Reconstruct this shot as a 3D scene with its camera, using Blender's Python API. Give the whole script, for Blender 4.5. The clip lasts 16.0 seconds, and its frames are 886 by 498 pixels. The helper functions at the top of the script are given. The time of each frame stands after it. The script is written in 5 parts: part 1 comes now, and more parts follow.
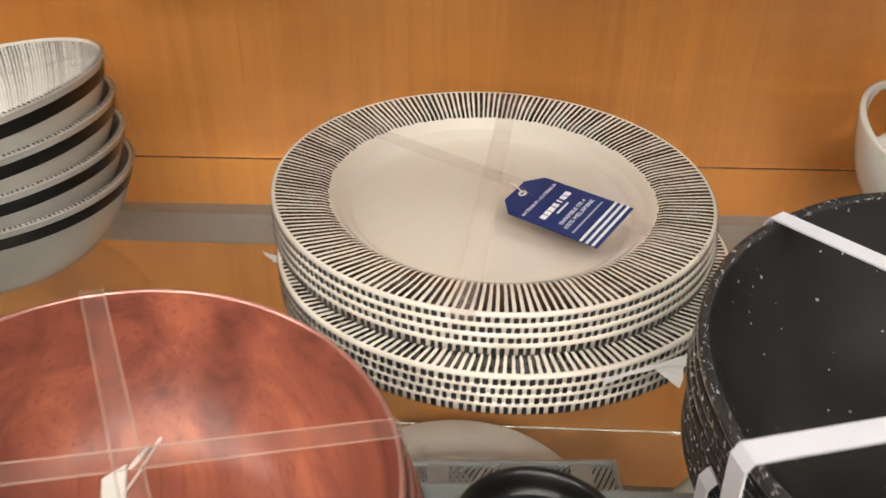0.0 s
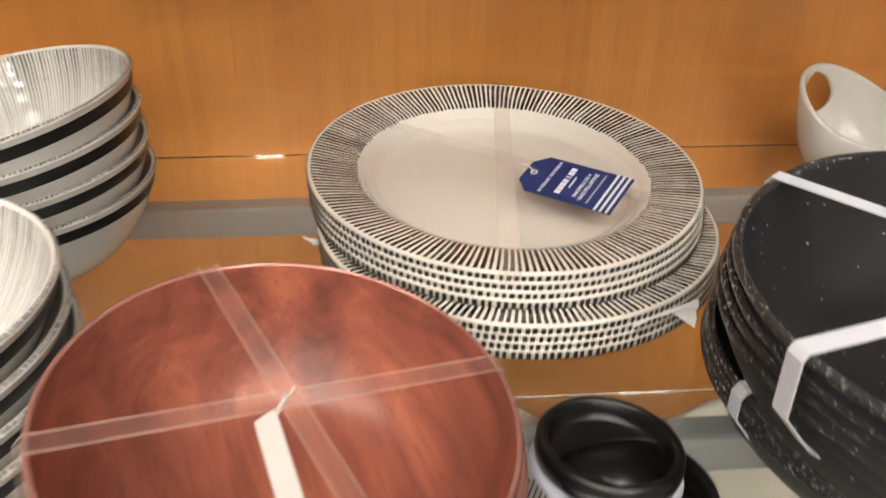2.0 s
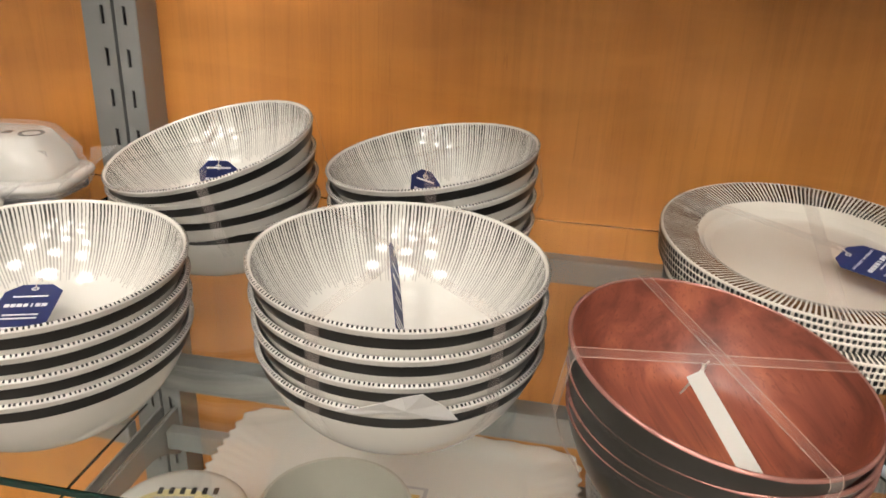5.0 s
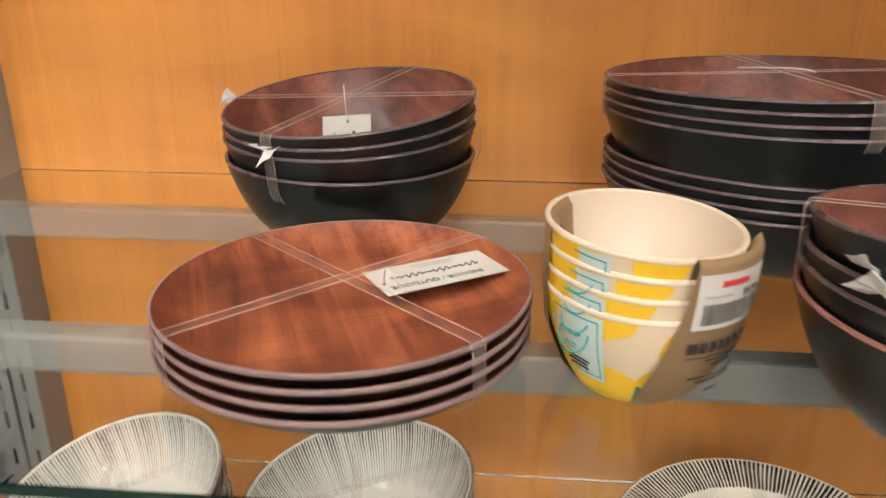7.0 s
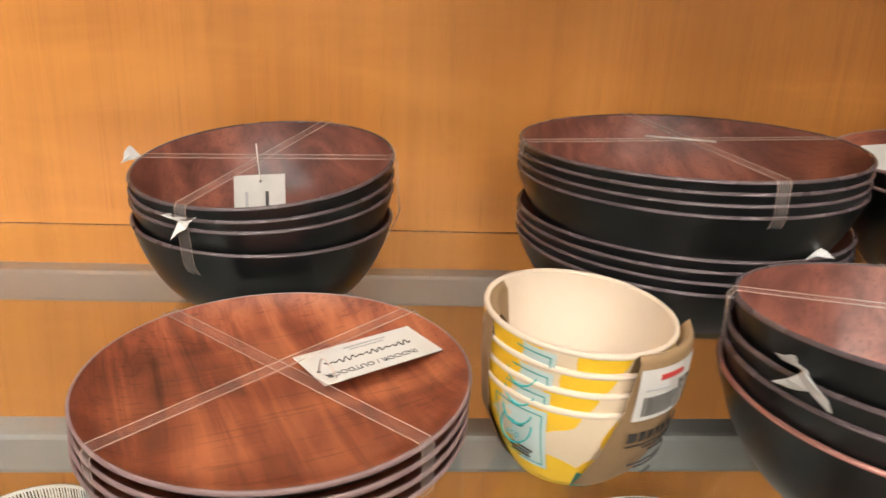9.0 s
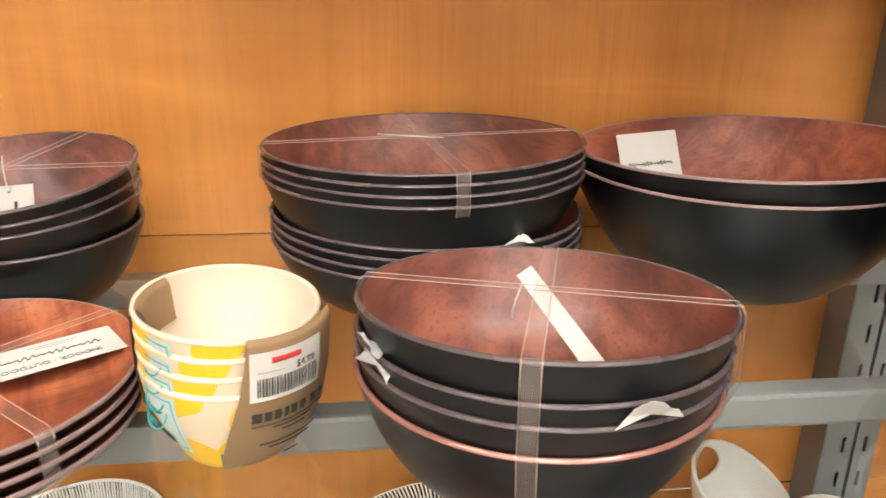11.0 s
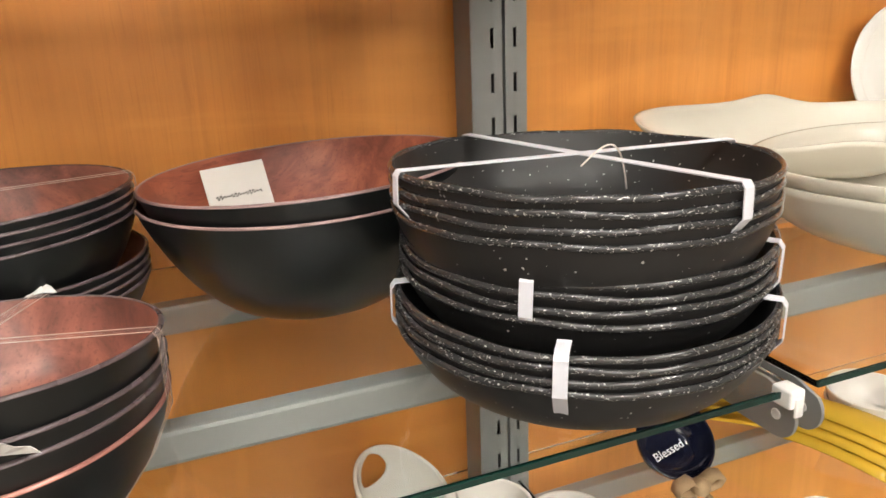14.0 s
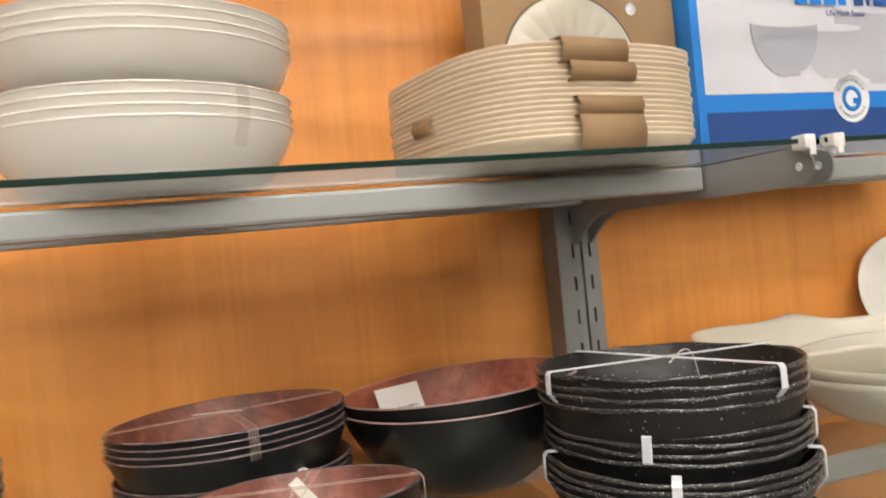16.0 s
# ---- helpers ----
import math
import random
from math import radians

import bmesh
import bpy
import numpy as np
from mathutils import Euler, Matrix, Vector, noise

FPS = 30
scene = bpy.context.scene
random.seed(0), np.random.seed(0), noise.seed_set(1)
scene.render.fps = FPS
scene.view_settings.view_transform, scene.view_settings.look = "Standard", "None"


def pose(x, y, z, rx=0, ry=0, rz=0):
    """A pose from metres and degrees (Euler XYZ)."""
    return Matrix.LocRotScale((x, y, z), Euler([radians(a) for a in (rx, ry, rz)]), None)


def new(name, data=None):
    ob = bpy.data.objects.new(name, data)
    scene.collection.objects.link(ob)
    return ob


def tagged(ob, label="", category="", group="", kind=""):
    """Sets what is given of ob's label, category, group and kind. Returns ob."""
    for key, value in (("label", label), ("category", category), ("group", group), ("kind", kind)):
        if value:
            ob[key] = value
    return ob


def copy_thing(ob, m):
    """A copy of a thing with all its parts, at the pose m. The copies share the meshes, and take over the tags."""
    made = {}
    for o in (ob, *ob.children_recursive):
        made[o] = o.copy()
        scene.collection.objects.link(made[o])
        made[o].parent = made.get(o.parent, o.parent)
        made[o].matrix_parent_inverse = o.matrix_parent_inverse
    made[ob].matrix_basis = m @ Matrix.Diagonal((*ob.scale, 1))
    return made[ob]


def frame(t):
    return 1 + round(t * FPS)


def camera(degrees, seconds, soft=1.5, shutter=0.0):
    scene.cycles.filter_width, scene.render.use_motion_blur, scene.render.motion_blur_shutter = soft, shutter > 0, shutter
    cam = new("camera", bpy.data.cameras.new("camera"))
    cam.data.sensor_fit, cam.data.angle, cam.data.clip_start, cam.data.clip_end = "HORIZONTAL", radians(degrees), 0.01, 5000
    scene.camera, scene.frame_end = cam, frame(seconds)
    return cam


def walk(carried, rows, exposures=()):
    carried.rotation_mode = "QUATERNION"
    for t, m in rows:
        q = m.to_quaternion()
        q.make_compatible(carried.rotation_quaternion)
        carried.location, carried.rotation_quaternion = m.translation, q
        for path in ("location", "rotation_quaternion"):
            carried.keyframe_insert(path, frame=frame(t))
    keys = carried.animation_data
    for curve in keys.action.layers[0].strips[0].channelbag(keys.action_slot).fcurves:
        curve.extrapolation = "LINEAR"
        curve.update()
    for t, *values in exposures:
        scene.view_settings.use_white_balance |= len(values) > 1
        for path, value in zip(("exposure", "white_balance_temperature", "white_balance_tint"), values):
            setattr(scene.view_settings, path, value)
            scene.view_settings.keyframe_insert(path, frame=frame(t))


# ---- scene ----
cam = camera(59.02, 16.0, shutter=0.4)
# seconds, place in metres, turn in degrees
PATH = [
    (0, -0.4853, -0.6203, 1.3003, 59.86, 0.02, 2.91),
    (0.5, -0.4836, -0.5685, 1.2942, 58.70, -0.40, 0.98),
    (1, -0.4905, -0.5609, 1.2981, 58.39, -0.34, -0.60),
    (1.5, -0.5180, -0.5919, 1.3056, 58.92, -0.67, -2.36),
    (2, -0.5554, -0.6733, 1.3141, 59.79, -0.39, -3.96),
    (2.5, -0.5943, -0.7521, 1.3059, 59.28, -1.23, -4.84),
    (3, -0.6202, -0.7975, 1.3049, 59.39, -1.39, -4.83),
    (3.5, -0.6570, -0.8155, 1.3072, 60.35, -1.25, -1.86),
    (4, -0.6980, -0.8310, 1.3238, 62.35, -1.05, 3.11),
    (4.2, -0.7097, -0.8377, 1.3303, 63.22, -1.09, 4.88),
    (6.3, -0.6517, -0.8595, 1.4425, 69.95, -3.87, 14.95),
    (6.5, -0.6559, -0.8195, 1.5004, 69.76, -2.32, 11.66),
    (7, -0.7060, -0.7032, 1.5673, 69.20, -0.11, 4.91),
    (7.5, -0.7543, -0.6425, 1.5653, 66.90, 0.22, 0.15),
    (8, -0.7729, -0.6197, 1.5698, 65.65, -0.65, -2.91),
    (8.5, -0.7687, -0.6409, 1.5907, 67.40, -1.58, -4.20),
    (9, -0.7377, -0.6869, 1.6040, 70.02, -2.52, -3.64),
    (9.5, -0.6837, -0.7291, 1.6073, 71.13, -2.56, -2.83),
    (9.7, -0.6600, -0.7411, 1.6049, 71.11, -2.30, -3.02),
    (11.8, -0.5226, -0.7221, 1.6176, 69.90, -0.53, -10.24),
    (12, -0.5038, -0.7331, 1.6128, 70.04, -0.31, -10.98),
    (12.5, -0.4641, -0.7643, 1.6010, 70.12, 0.30, -14.63),
    (13, -0.4272, -0.7730, 1.6019, 70.45, 0.88, -18.22),
    (13.5, -0.4020, -0.7822, 1.6164, 71.28, 1.73, -20.87),
    (14, -0.3839, -0.7989, 1.6179, 72.24, 2.14, -22.79),
    (14.5, -0.3913, -0.8202, 1.5942, 75.29, 2.47, -23.65),
    (15, -0.4554, -0.8681, 1.6058, 81.63, 4.17, -23.41),
    (15.5, -0.5243, -0.9404, 1.6348, 86.29, 5.92, -23.47),
    (16, -0.5726, -1.0126, 1.6422, 90.08, 5.52, -20.46),
]
EXPOSURES = [(0.0, -0.18), (2.0, -0.15), (3.0, -0.3), (4.0, -0.46), (6.5, -0.42), (9.0, -0.3), (9.5, -0.2), (12.5, 0.25), (14.0, 0.02), (15.5, -0.10), (16.0, -0.33)]
walk(cam, [(r[0], pose(*r[1:])) for r in PATH], EXPOSURES)

# ---- world and lamps ----
world = bpy.data.worlds.new("room_air")
scene.world = world
world.use_nodes = True
world.node_tree.nodes["Background"].inputs[0].default_value = (1.0, 0.95, 0.88, 1)
world.node_tree.nodes["Background"].inputs[1].default_value = 0.02
LAMP = 37.0          # glow of the ceiling diffusers
LAMP_COLOUR = (1.0, 0.93, 0.855)

# heights of the glass tops, front edges of the panes
Z0, Z1, Z2, Z3, Z4 = 0.685, 1.008, 1.357, 1.714, 2.04
WALL = 0.045         # face of the wooden back panel
LEFT, RIGHT = -1.224, 0.0


# ---- materials ----
def shader(name, colour, rough=0.5, metal=0.0, **more):
    m = bpy.data.materials.new(name)
    m.use_nodes = True
    b = m.node_tree.nodes["Principled BSDF"]
    b.inputs["Base Color"].default_value = (*colour, 1)
    b.inputs["Roughness"].default_value = rough
    b.inputs["Metallic"].default_value = metal
    for k, v in more.items():
        b.inputs[k.replace("_", " ")].default_value = v
    return m


class Net:
    """Small helper to wire nodes of a material."""
    def __init__(self, m):
        self.t = m.node_tree
        self.b = self.t.nodes["Principled BSDF"]

    def node(self, kind, **props):
        n = self.t.nodes.new(kind)
        for k, v in props.items():
            if k == "operation":
                n.operation = v
            elif k == "gradient_type":
                n.gradient_type = v
            elif k == "feature":
                n.feature = v
            elif k == "data_type":
                n.data_type = v
            elif k == "blend_type":
                n.blend_type = v
        return n

    def put(self, socket, v):
        if isinstance(v, bpy.types.NodeSocket):
            self.t.links.new(v, socket)
        else:
            socket.default_value = v

    def math(self, op, a, b=0.0, c=0.0):
        n = self.node("ShaderNodeMath", operation=op)
        for s, v in zip(n.inputs, (a, b, c)):
            self.put(s, v)
        return n.outputs[0]

    def coords(self, scale=(1, 1, 1), spin=False):
        c = self.node("ShaderNodeTexCoord").outputs["Object"]
        n = self.node("ShaderNodeMapping")
        self.put(n.inputs["Vector"], c)
        n.inputs["Scale"].default_value = scale
        if spin:
            o = self.node("ShaderNodeObjectInfo").outputs["Random"]
            v = self.node("ShaderNodeCombineXYZ")
            for i, k in enumerate((7.3, 11.1, 5.7)):
                self.put(v.inputs[i], self.math("MULTIPLY", o, k))
            self.put(n.inputs["Location"], v.outputs[0])
        return n.outputs[0]

    def noise(self, vec, scale, detail=4.0, rough=0.55, bend=0.0):
        n = self.node("ShaderNodeTexNoise")
        self.put(n.inputs["Vector"], vec)
        n.inputs["Scale"].default_value, n.inputs["Detail"].default_value = scale, detail
        n.inputs["Roughness"].default_value, n.inputs["Distortion"].default_value = rough, bend
        return n.outputs[0]

    def ramp(self, v, stops):
        n = self.node("ShaderNodeValToRGB")
        self.put(n.inputs[0], v)
        e = n.color_ramp.elements
        while len(e) < len(stops):
            e.new(0.5)
        for k, (p, c) in zip(e, stops):
            k.position, k.color = p, (*c, 1)
        return n.outputs[0]

    def mix(self, f, a, b, how="MIX"):
        n = self.node("ShaderNodeMix", data_type="RGBA", blend_type=how)
        for s, v in zip((n.inputs[0], n.inputs[6], n.inputs[7]), (f, a, b)):
            self.put(s, (*v, 1) if isinstance(v, tuple) and len(v) == 3 else v)
        return n.outputs[2]

    def bump(self, v, strength, distance=0.001):
        n = self.node("ShaderNodeBump")
        self.put(n.inputs["Height"], v)
        n.inputs["Strength"].default_value, n.inputs["Distance"].default_value = strength, distance
        self.put(self.b.inputs["Normal"], n.outputs[0])

    def colour(self, v):
        self.put(self.b.inputs["Base Color"], v)

    def rough(self, v, lo, hi):
        self.put(self.b.inputs["Roughness"], self.math("MULTIPLY_ADD", v, hi - lo, lo))


def maple_wall():
    m = shader("honey_maple_laminate", (0.5, 0.22, 0.06), 0.38)
    n = Net(m)
    broad = n.noise(n.coords((5.0, 1, 0.55)), 1.0, 3.0, 0.5, 0.6)
    grain = n.noise(n.coords((42.0, 1, 1.3)), 1.0, 5.0, 0.6, 1.2)
    pores = n.noise(n.coords((330.0, 1, 14.0)), 1.0, 2.0, 0.6)
    figure = n.noise(n.coords((9.0, 1, 26.0)), 1.0, 3.0, 0.6, 0.3)
    c = n.ramp(broad, [(0.25, (0.50, 0.180, 0.034)), (0.5, (0.62, 0.242, 0.050)), (0.75, (0.70, 0.296, 0.072))])
    c = n.mix(n.math("MULTIPLY", n.math("SUBTRACT", grain, 0.42), 1.2), c, (0.40, 0.145, 0.034))
    c = n.mix(n.math("MULTIPLY", n.math("SUBTRACT", figure, 0.45), 0.7), c, (0.64, 0.265, 0.060))
    c = n.mix(n.math("MULTIPLY", n.math("GREATER_THAN", pores, 0.66), 0.12), c, (0.30, 0.10, 0.024))
    # a few sharp dark streaks and flecks
    streak = n.noise(n.coords((70.0, 1, 3.2)), 1.0, 2.0, 0.5, 2.5)
    c = n.mix(n.math("MULTIPLY", n.math("GREATER_THAN", streak, 0.72), 0.20), c, (0.30, 0.10, 0.024))
    # cathedral figure: thin dark growth lines
    arch = n.noise(n.coords((3.2, 1, 0.42)), 1.0, 2.0, 0.45, 0.5)
    rings = n.math("FRACT", n.math("MULTIPLY", arch, 17.0))
    edge = n.math("SUBTRACT", 1.0, n.math("MINIMUM", n.math("MULTIPLY", rings, 6.5), 1.0))
    c = n.mix(n.math("MULTIPLY", edge, n.math("MULTIPLY_ADD", grain, 0.45, -0.16)), c, (0.34, 0.105, 0.022))
    # bundles of fine straight grain between plainer stretches, and a soft cross flame
    hair = n.noise(n.coords((190.0, 1, 3.4)), 1.0, 4.0, 0.65, 1.2)
    where = n.noise(n.coords((7.5, 1, 0.30)), 1.0, 2.0, 0.5, 0.3)
    bundle = n.math("MULTIPLY", n.math("GREATER_THAN", hair, 0.54), n.math("MULTIPLY", n.math("MAXIMUM", n.math("SUBTRACT", where, 0.50), 0.0), 3.0))
    c = n.mix(n.math("MINIMUM", n.math("MULTIPLY", bundle, hair), 0.12), c, (0.36, 0.115, 0.026))
    flame = n.noise(n.coords((3.5, 1, 17.0)), 1.0, 3.0, 0.55, 0.8)
    c = n.mix(n.math("MULTIPLY", n.math("MAXIMUM", n.math("SUBTRACT", flame, 0.48), 0.0), 1.6), c, (0.74, 0.315, 0.070))
    n.colour(c)
    n.rough(grain, 0.30, 0.46)
    n.bump(grain, 0.05)
    return m


def stained_wood(name, dark, mid, light, rough=0.36, along=(3.5, 34.0, 34.0)):
    m = shader(name, mid, rough)
    n = Net(m)
    v = n.coords(along, spin=True)
    grain = n.noise(v, 1.0, 6.0, 0.62, 0.9)
    fine = n.noise(n.coords((14.0, 420.0, 420.0), spin=True), 1.0, 3.0, 0.6)
    broad = n.noise(n.coords((9.0, 16.0, 9.0), spin=True), 1.0, 2.0, 0.5, 0.8)
    c = n.ramp(n.math("MULTIPLY_ADD", broad, 0.45, n.math("MULTIPLY", grain, 0.62)),
               [(0.37, dark), (0.53, mid), (0.69, light)])
    c = n.mix(n.math("MULTIPLY", n.math("GREATER_THAN", fine, 0.60), 0.35), c, dark)
    n.colour(c)
    n.rough(grain, rough - 0.05, rough + 0.08)
    n.bump(fine, 0.12, 0.0003)
    return m


def striped(name, count, r0, r1, by_height, ink=(0.014, 0.013, 0.012), base=(0.74, 0.69, 0.61)):
    """Hand-drawn rays round the axis, between two radii or two heights."""
    m = shader(name, base, 0.16, Coat_Weight=0.3, Coat_Roughness=0.06)
    n = Net(m)
    p = n.node("ShaderNodeTexCoord").outputs["Object"]
    s = n.node("ShaderNodeSeparateXYZ")
    n.put(s.inputs[0], p)
    x, y, z = s.outputs
    r = n.math("SQRT", n.math("ADD", n.math("MULTIPLY", x, x), n.math("MULTIPLY", y, y)))
    a = n.math("DIVIDE", n.math("ARCTAN2", y, x), 2 * math.pi)
    wob = n.noise(p, 55.0, 2.0)
    fine = n.noise(p, 260.0, 2.0)
    lean = n.math("MULTIPLY", r, 2.4 if by_height else 14.0)
    u = n.math("ADD", n.math("MULTIPLY", a, float(count)), n.math("ADD", n.math("MULTIPLY", wob, 0.45 if by_height else 0.30), lean))
    cell = n.math("FLOOR", u)
    f = n.math("FRACT", u)
    h = n.math("FRACT", n.math("MULTIPLY", n.math("SINE", n.math("MULTIPLY", cell, 12.9898)), 43758.5))
    h2 = n.math("FRACT", n.math("MULTIPLY", n.math("SINE", n.math("MULTIPLY", cell, 78.233)), 24634.6))
    width = n.math("MULTIPLY_ADD", h2, 0.11 if not by_height else 0.20, 0.285 if not by_height else 0.17)
    d = n.math("ABSOLUTE", n.math("SUBTRACT", f, 0.5))
    line = n.math("LESS_THAN", n.math("MULTIPLY_ADD", fine, 0.12, d), width)
    t = z if by_height else r
    ragged = n.math("MULTIPLY_ADD", h, abs(r1 - r0) * (0.10 if by_height else 0.04), min(r0, r1))
    inside = n.math("GREATER_THAN", t, ragged)
    upto = n.math("LESS_THAN", t, max(r0, r1))
    k = n.math("MULTIPLY", line, n.math("MULTIPLY", inside, upto))
    worn = n.math("MULTIPLY_ADD", wob, 0.5, 0.74)
    k = n.math("MULTIPLY", k, n.math("MINIMUM", worn, 1.0))
    # the brush runs dry towards the middle
    lo, hi = min(r0, r1), max(r0, r1)
    wet = n.math("MINIMUM", n.math("MAXIMUM", n.math("MULTIPLY_ADD", t, 0.75 / (hi - lo), 0.30 - 0.75 * lo / (hi - lo)), 0.25 if by_height else 1.0), 1.0)
    k = n.math("MULTIPLY", k, wet)
    blot = n.noise(p, 18.0, 3.0)
    b = n.mix(n.math("MULTIPLY", blot, 0.25), base, (base[0] * 0.88, base[1] * 0.86, base[2] * 0.82))
    n.colour(n.mix(k, b, ink))
    n.rough(blot, 0.06, 0.12)
    return m


def glazed(name, colour, rough=0.09, mottled=0.12):
    m = shader(name, colour, rough, Coat_Weight=0.25, Coat_Roughness=0.05)
    n = Net(m)
    k = n.noise(n.coords((1, 1, 1), spin=True), 22.0, 3.0)
    n.colour(n.mix(n.math("MULTIPLY", k, mottled * 2), colour, tuple(c * 0.85 for c in colour)))
    n.rough(k, rough * 0.8, rough * 1.3)
    n.bump(n.noise(n.coords(), 60.0, 2.0), 0.04, 0.0006)
    return m


def coated(name, colour, rough=0.4, scale=90.0, vary=0.3, bump=0.05, metal=0.0):
    m = shader(name, colour, rough, metal)
    n = Net(m)
    k = n.noise(n.coords((1, 1, 1), spin=True), scale, 4.0)
    j = n.noise(n.coords((1, 1, 1), spin=True), scale / 9, 2.0)
    n.colour(n.mix(n.math("MULTIPLY", n.math("ADD", k, j), vary), colour, tuple(c * 0.6 for c in colour)))
    n.rough(j, rough - 0.06, rough + 0.08)
    n.bump(k, bump, 0.0005)
    return m


def speckled():
    m = shader("black_speckled_melamine", (0.02, 0.02, 0.022), 0.34, Specular_IOR_Level=0.38)
    n = Net(m)
    v = n.node("ShaderNodeTexVoronoi")
    wave = n.node("ShaderNodeMix", data_type="VECTOR")
    wave.inputs[0].default_value = 0.45
    n.put(wave.inputs[4], n.coords((560, 400, 430), spin=True))
    swirl = n.node("ShaderNodeTexNoise")
    n.put(swirl.inputs["Vector"], n.coords((150, 150, 150), spin=True))
    n.put(wave.inputs[5], swirl.outputs["Color"])
    bent = wave.outputs[1]
    n.put(v.inputs["Vector"], bent)
    v.inputs["Scale"].default_value = 1.0
    rnd = n.node("ShaderNodeSeparateColor")
    n.put(rnd.inputs[0], v.outputs["Color"])
    dot = n.math("LESS_THAN", v.outputs["Distance"], n.math("MULTIPLY_ADD", rnd.outputs[1], 0.16, 0.06))
    k = n.math("MULTIPLY", dot, n.math("GREATER_THAN", rnd.outputs[0], 0.82))
    ge = n.noise(n.coords((1, 1, 1), spin=True), 26.0, 3.0)
    c = n.mix(ge, (0.010, 0.010, 0.0105), (0.024, 0.0235, 0.023))
    n.colour(n.mix(k, c, (0.50, 0.50, 0.49)))
    n.rough(ge, 0.34, 0.46)
    n.bump(n.noise(n.coords(), 30.0, 2.0), 0.25, 0.002)
    return m


def chipped_rim():
    """Edge of a speckled bowl, where the white body shows through."""
    m = shader("black_rim_with_white_wear", (0.02, 0.02, 0.02), 0.14)
    n = Net(m)
    k = n.noise(n.coords((380, 380, 700), spin=True), 1.0, 5.0, 0.75)
    n.colour(n.mix(n.math("GREATER_THAN", k, 0.605), (0.032, 0.032, 0.033), (0.52, 0.52, 0.51)))
    return m


def lemon_print():
    m = shader("bamboo_fibre_lemon_print", (0.80, 0.68, 0.46), 0.42)
    n = Net(m)
    v = n.node("ShaderNodeTexVoronoi")
    n.put(v.inputs["Vector"], n.coords((35, 35, 35)))
    v.inputs["Scale"].default_value = 1.0
    s = n.node("ShaderNodeSeparateColor")
    n.put(s.inputs[0], v.outputs["Color"])
    wob = n.noise(n.coords(), 60.0, 3.0)
    dist = n.math("MULTIPLY_ADD", wob, 0.16, v.outputs["Distance"])
    fruit = n.math("LESS_THAN", dist, 0.68)
    yellow = n.mix(n.noise(n.coords(), 90.0, 3.0), (0.88, 0.60, 0.03), (0.84, 0.46, 0.015))
    cut = n.math("MULTIPLY", n.math("GREATER_THAN", s.outputs[0], 0.60), n.math("LESS_THAN", dist, 0.42))
    yellow = n.mix(cut, yellow, (0.86, 0.44, 0.05))
    pith = n.math("MULTIPLY", n.math("GREATER_THAN", s.outputs[0], 0.60), n.math("LESS_THAN", n.math("ABSOLUTE", n.math("SUBTRACT", dist, 0.47)), 0.035))
    yellow = n.mix(pith, yellow, (0.86, 0.70, 0.40))
    leaf = n.math("LESS_THAN", s.outputs[1], 0.08)
    paint = n.mix(leaf, yellow, (0.05, 0.28, 0.24))
    n.colour(n.mix(fruit, (0.74, 0.60, 0.42), paint))
    return m


def clear_tape(name, least, vary):
    m = shader(name, (0.72, 0.60, 0.54), 0.20, Alpha=0.2)
    n = Net(m)
    k = n.noise(n.coords(), 130.0, 3.0)
    n.put(n.b.inputs["Alpha"], n.math("MULTIPLY_ADD", k, vary, least))
    return m


def perforated():
    """Galvanised steel."""
    m = shader("galvanised_steel", (0.42, 0.44, 0.44), 0.42, 0.25)
    n = Net(m)
    k = n.noise(n.coords(), 70.0, 3.0)
    n.colour(n.mix(k, (0.30, 0.32, 0.33), (0.52, 0.54, 0.54)))
    n.rough(k, 0.28, 0.48)
    return m


WALLWOOD = maple_wall()
RED_IN = stained_wood("red_brown_wood_grain", (0.12, 0.034, 0.024), (0.27, 0.080, 0.050), (0.47, 0.150, 0.078), 0.33)
BROWN_IN = stained_wood("walnut_wood_grain", (0.07, 0.025, 0.020), (0.19, 0.066, 0.047), (0.33, 0.118, 0.076), 0.32)
PLATE_WOOD = stained_wood("mahogany_wood_grain", (0.050, 0.013, 0.008), (0.235, 0.062, 0.030), (0.45, 0.145, 0.062), 0.34, (62.0, 4.5, 30.0))
DARK_OUT = coated("matt_black_melamine", (0.007, 0.0085, 0.0088), 0.30, 200.0, 0.3, 0.03)
GREY_OUT = coated("pewter_grey_melamine", (0.072, 0.070, 0.066), 0.30, 200.0, 0.3, 0.03, 0.55)
GREY_RIM = coated("grey_worn_rim", (0.105, 0.080, 0.084), 0.26, 150.0)
COPPER_RIM = coated("copper_pink_rim", (0.52, 0.25, 0.21), 0.24, 150.0, 0.3, 0.03, 0.5)
PINK_RIM = coated("pinkish_worn_rim", (0.30, 0.20, 0.195), 0.36, 150.0)
BOWL_STRIPES = striped("white_glaze_with_ink_rays", 205, 0.016, 0.0672, True, (0.045, 0.043, 0.040), (0.72, 0.70, 0.65))
PLATE_STRIPES = striped("cream_glaze_with_ink_rays", 196, 0.1010, 0.1330, False)
CREAM = glazed("cream_glaze", (0.74, 0.69, 0.61))
WHITE = glazed("white_glaze", (0.72, 0.70, 0.65))
IVORY = glazed("ivory_stoneware", (0.54, 0.51, 0.43), 0.2)
INK = coated("black_ink_glaze", (0.007, 0.0065, 0.006), 0.36, 60.0, 0.3, 0.02)
NAVY_GLAZE = glazed("navy_glaze", (0.006, 0.008, 0.022), 0.12)
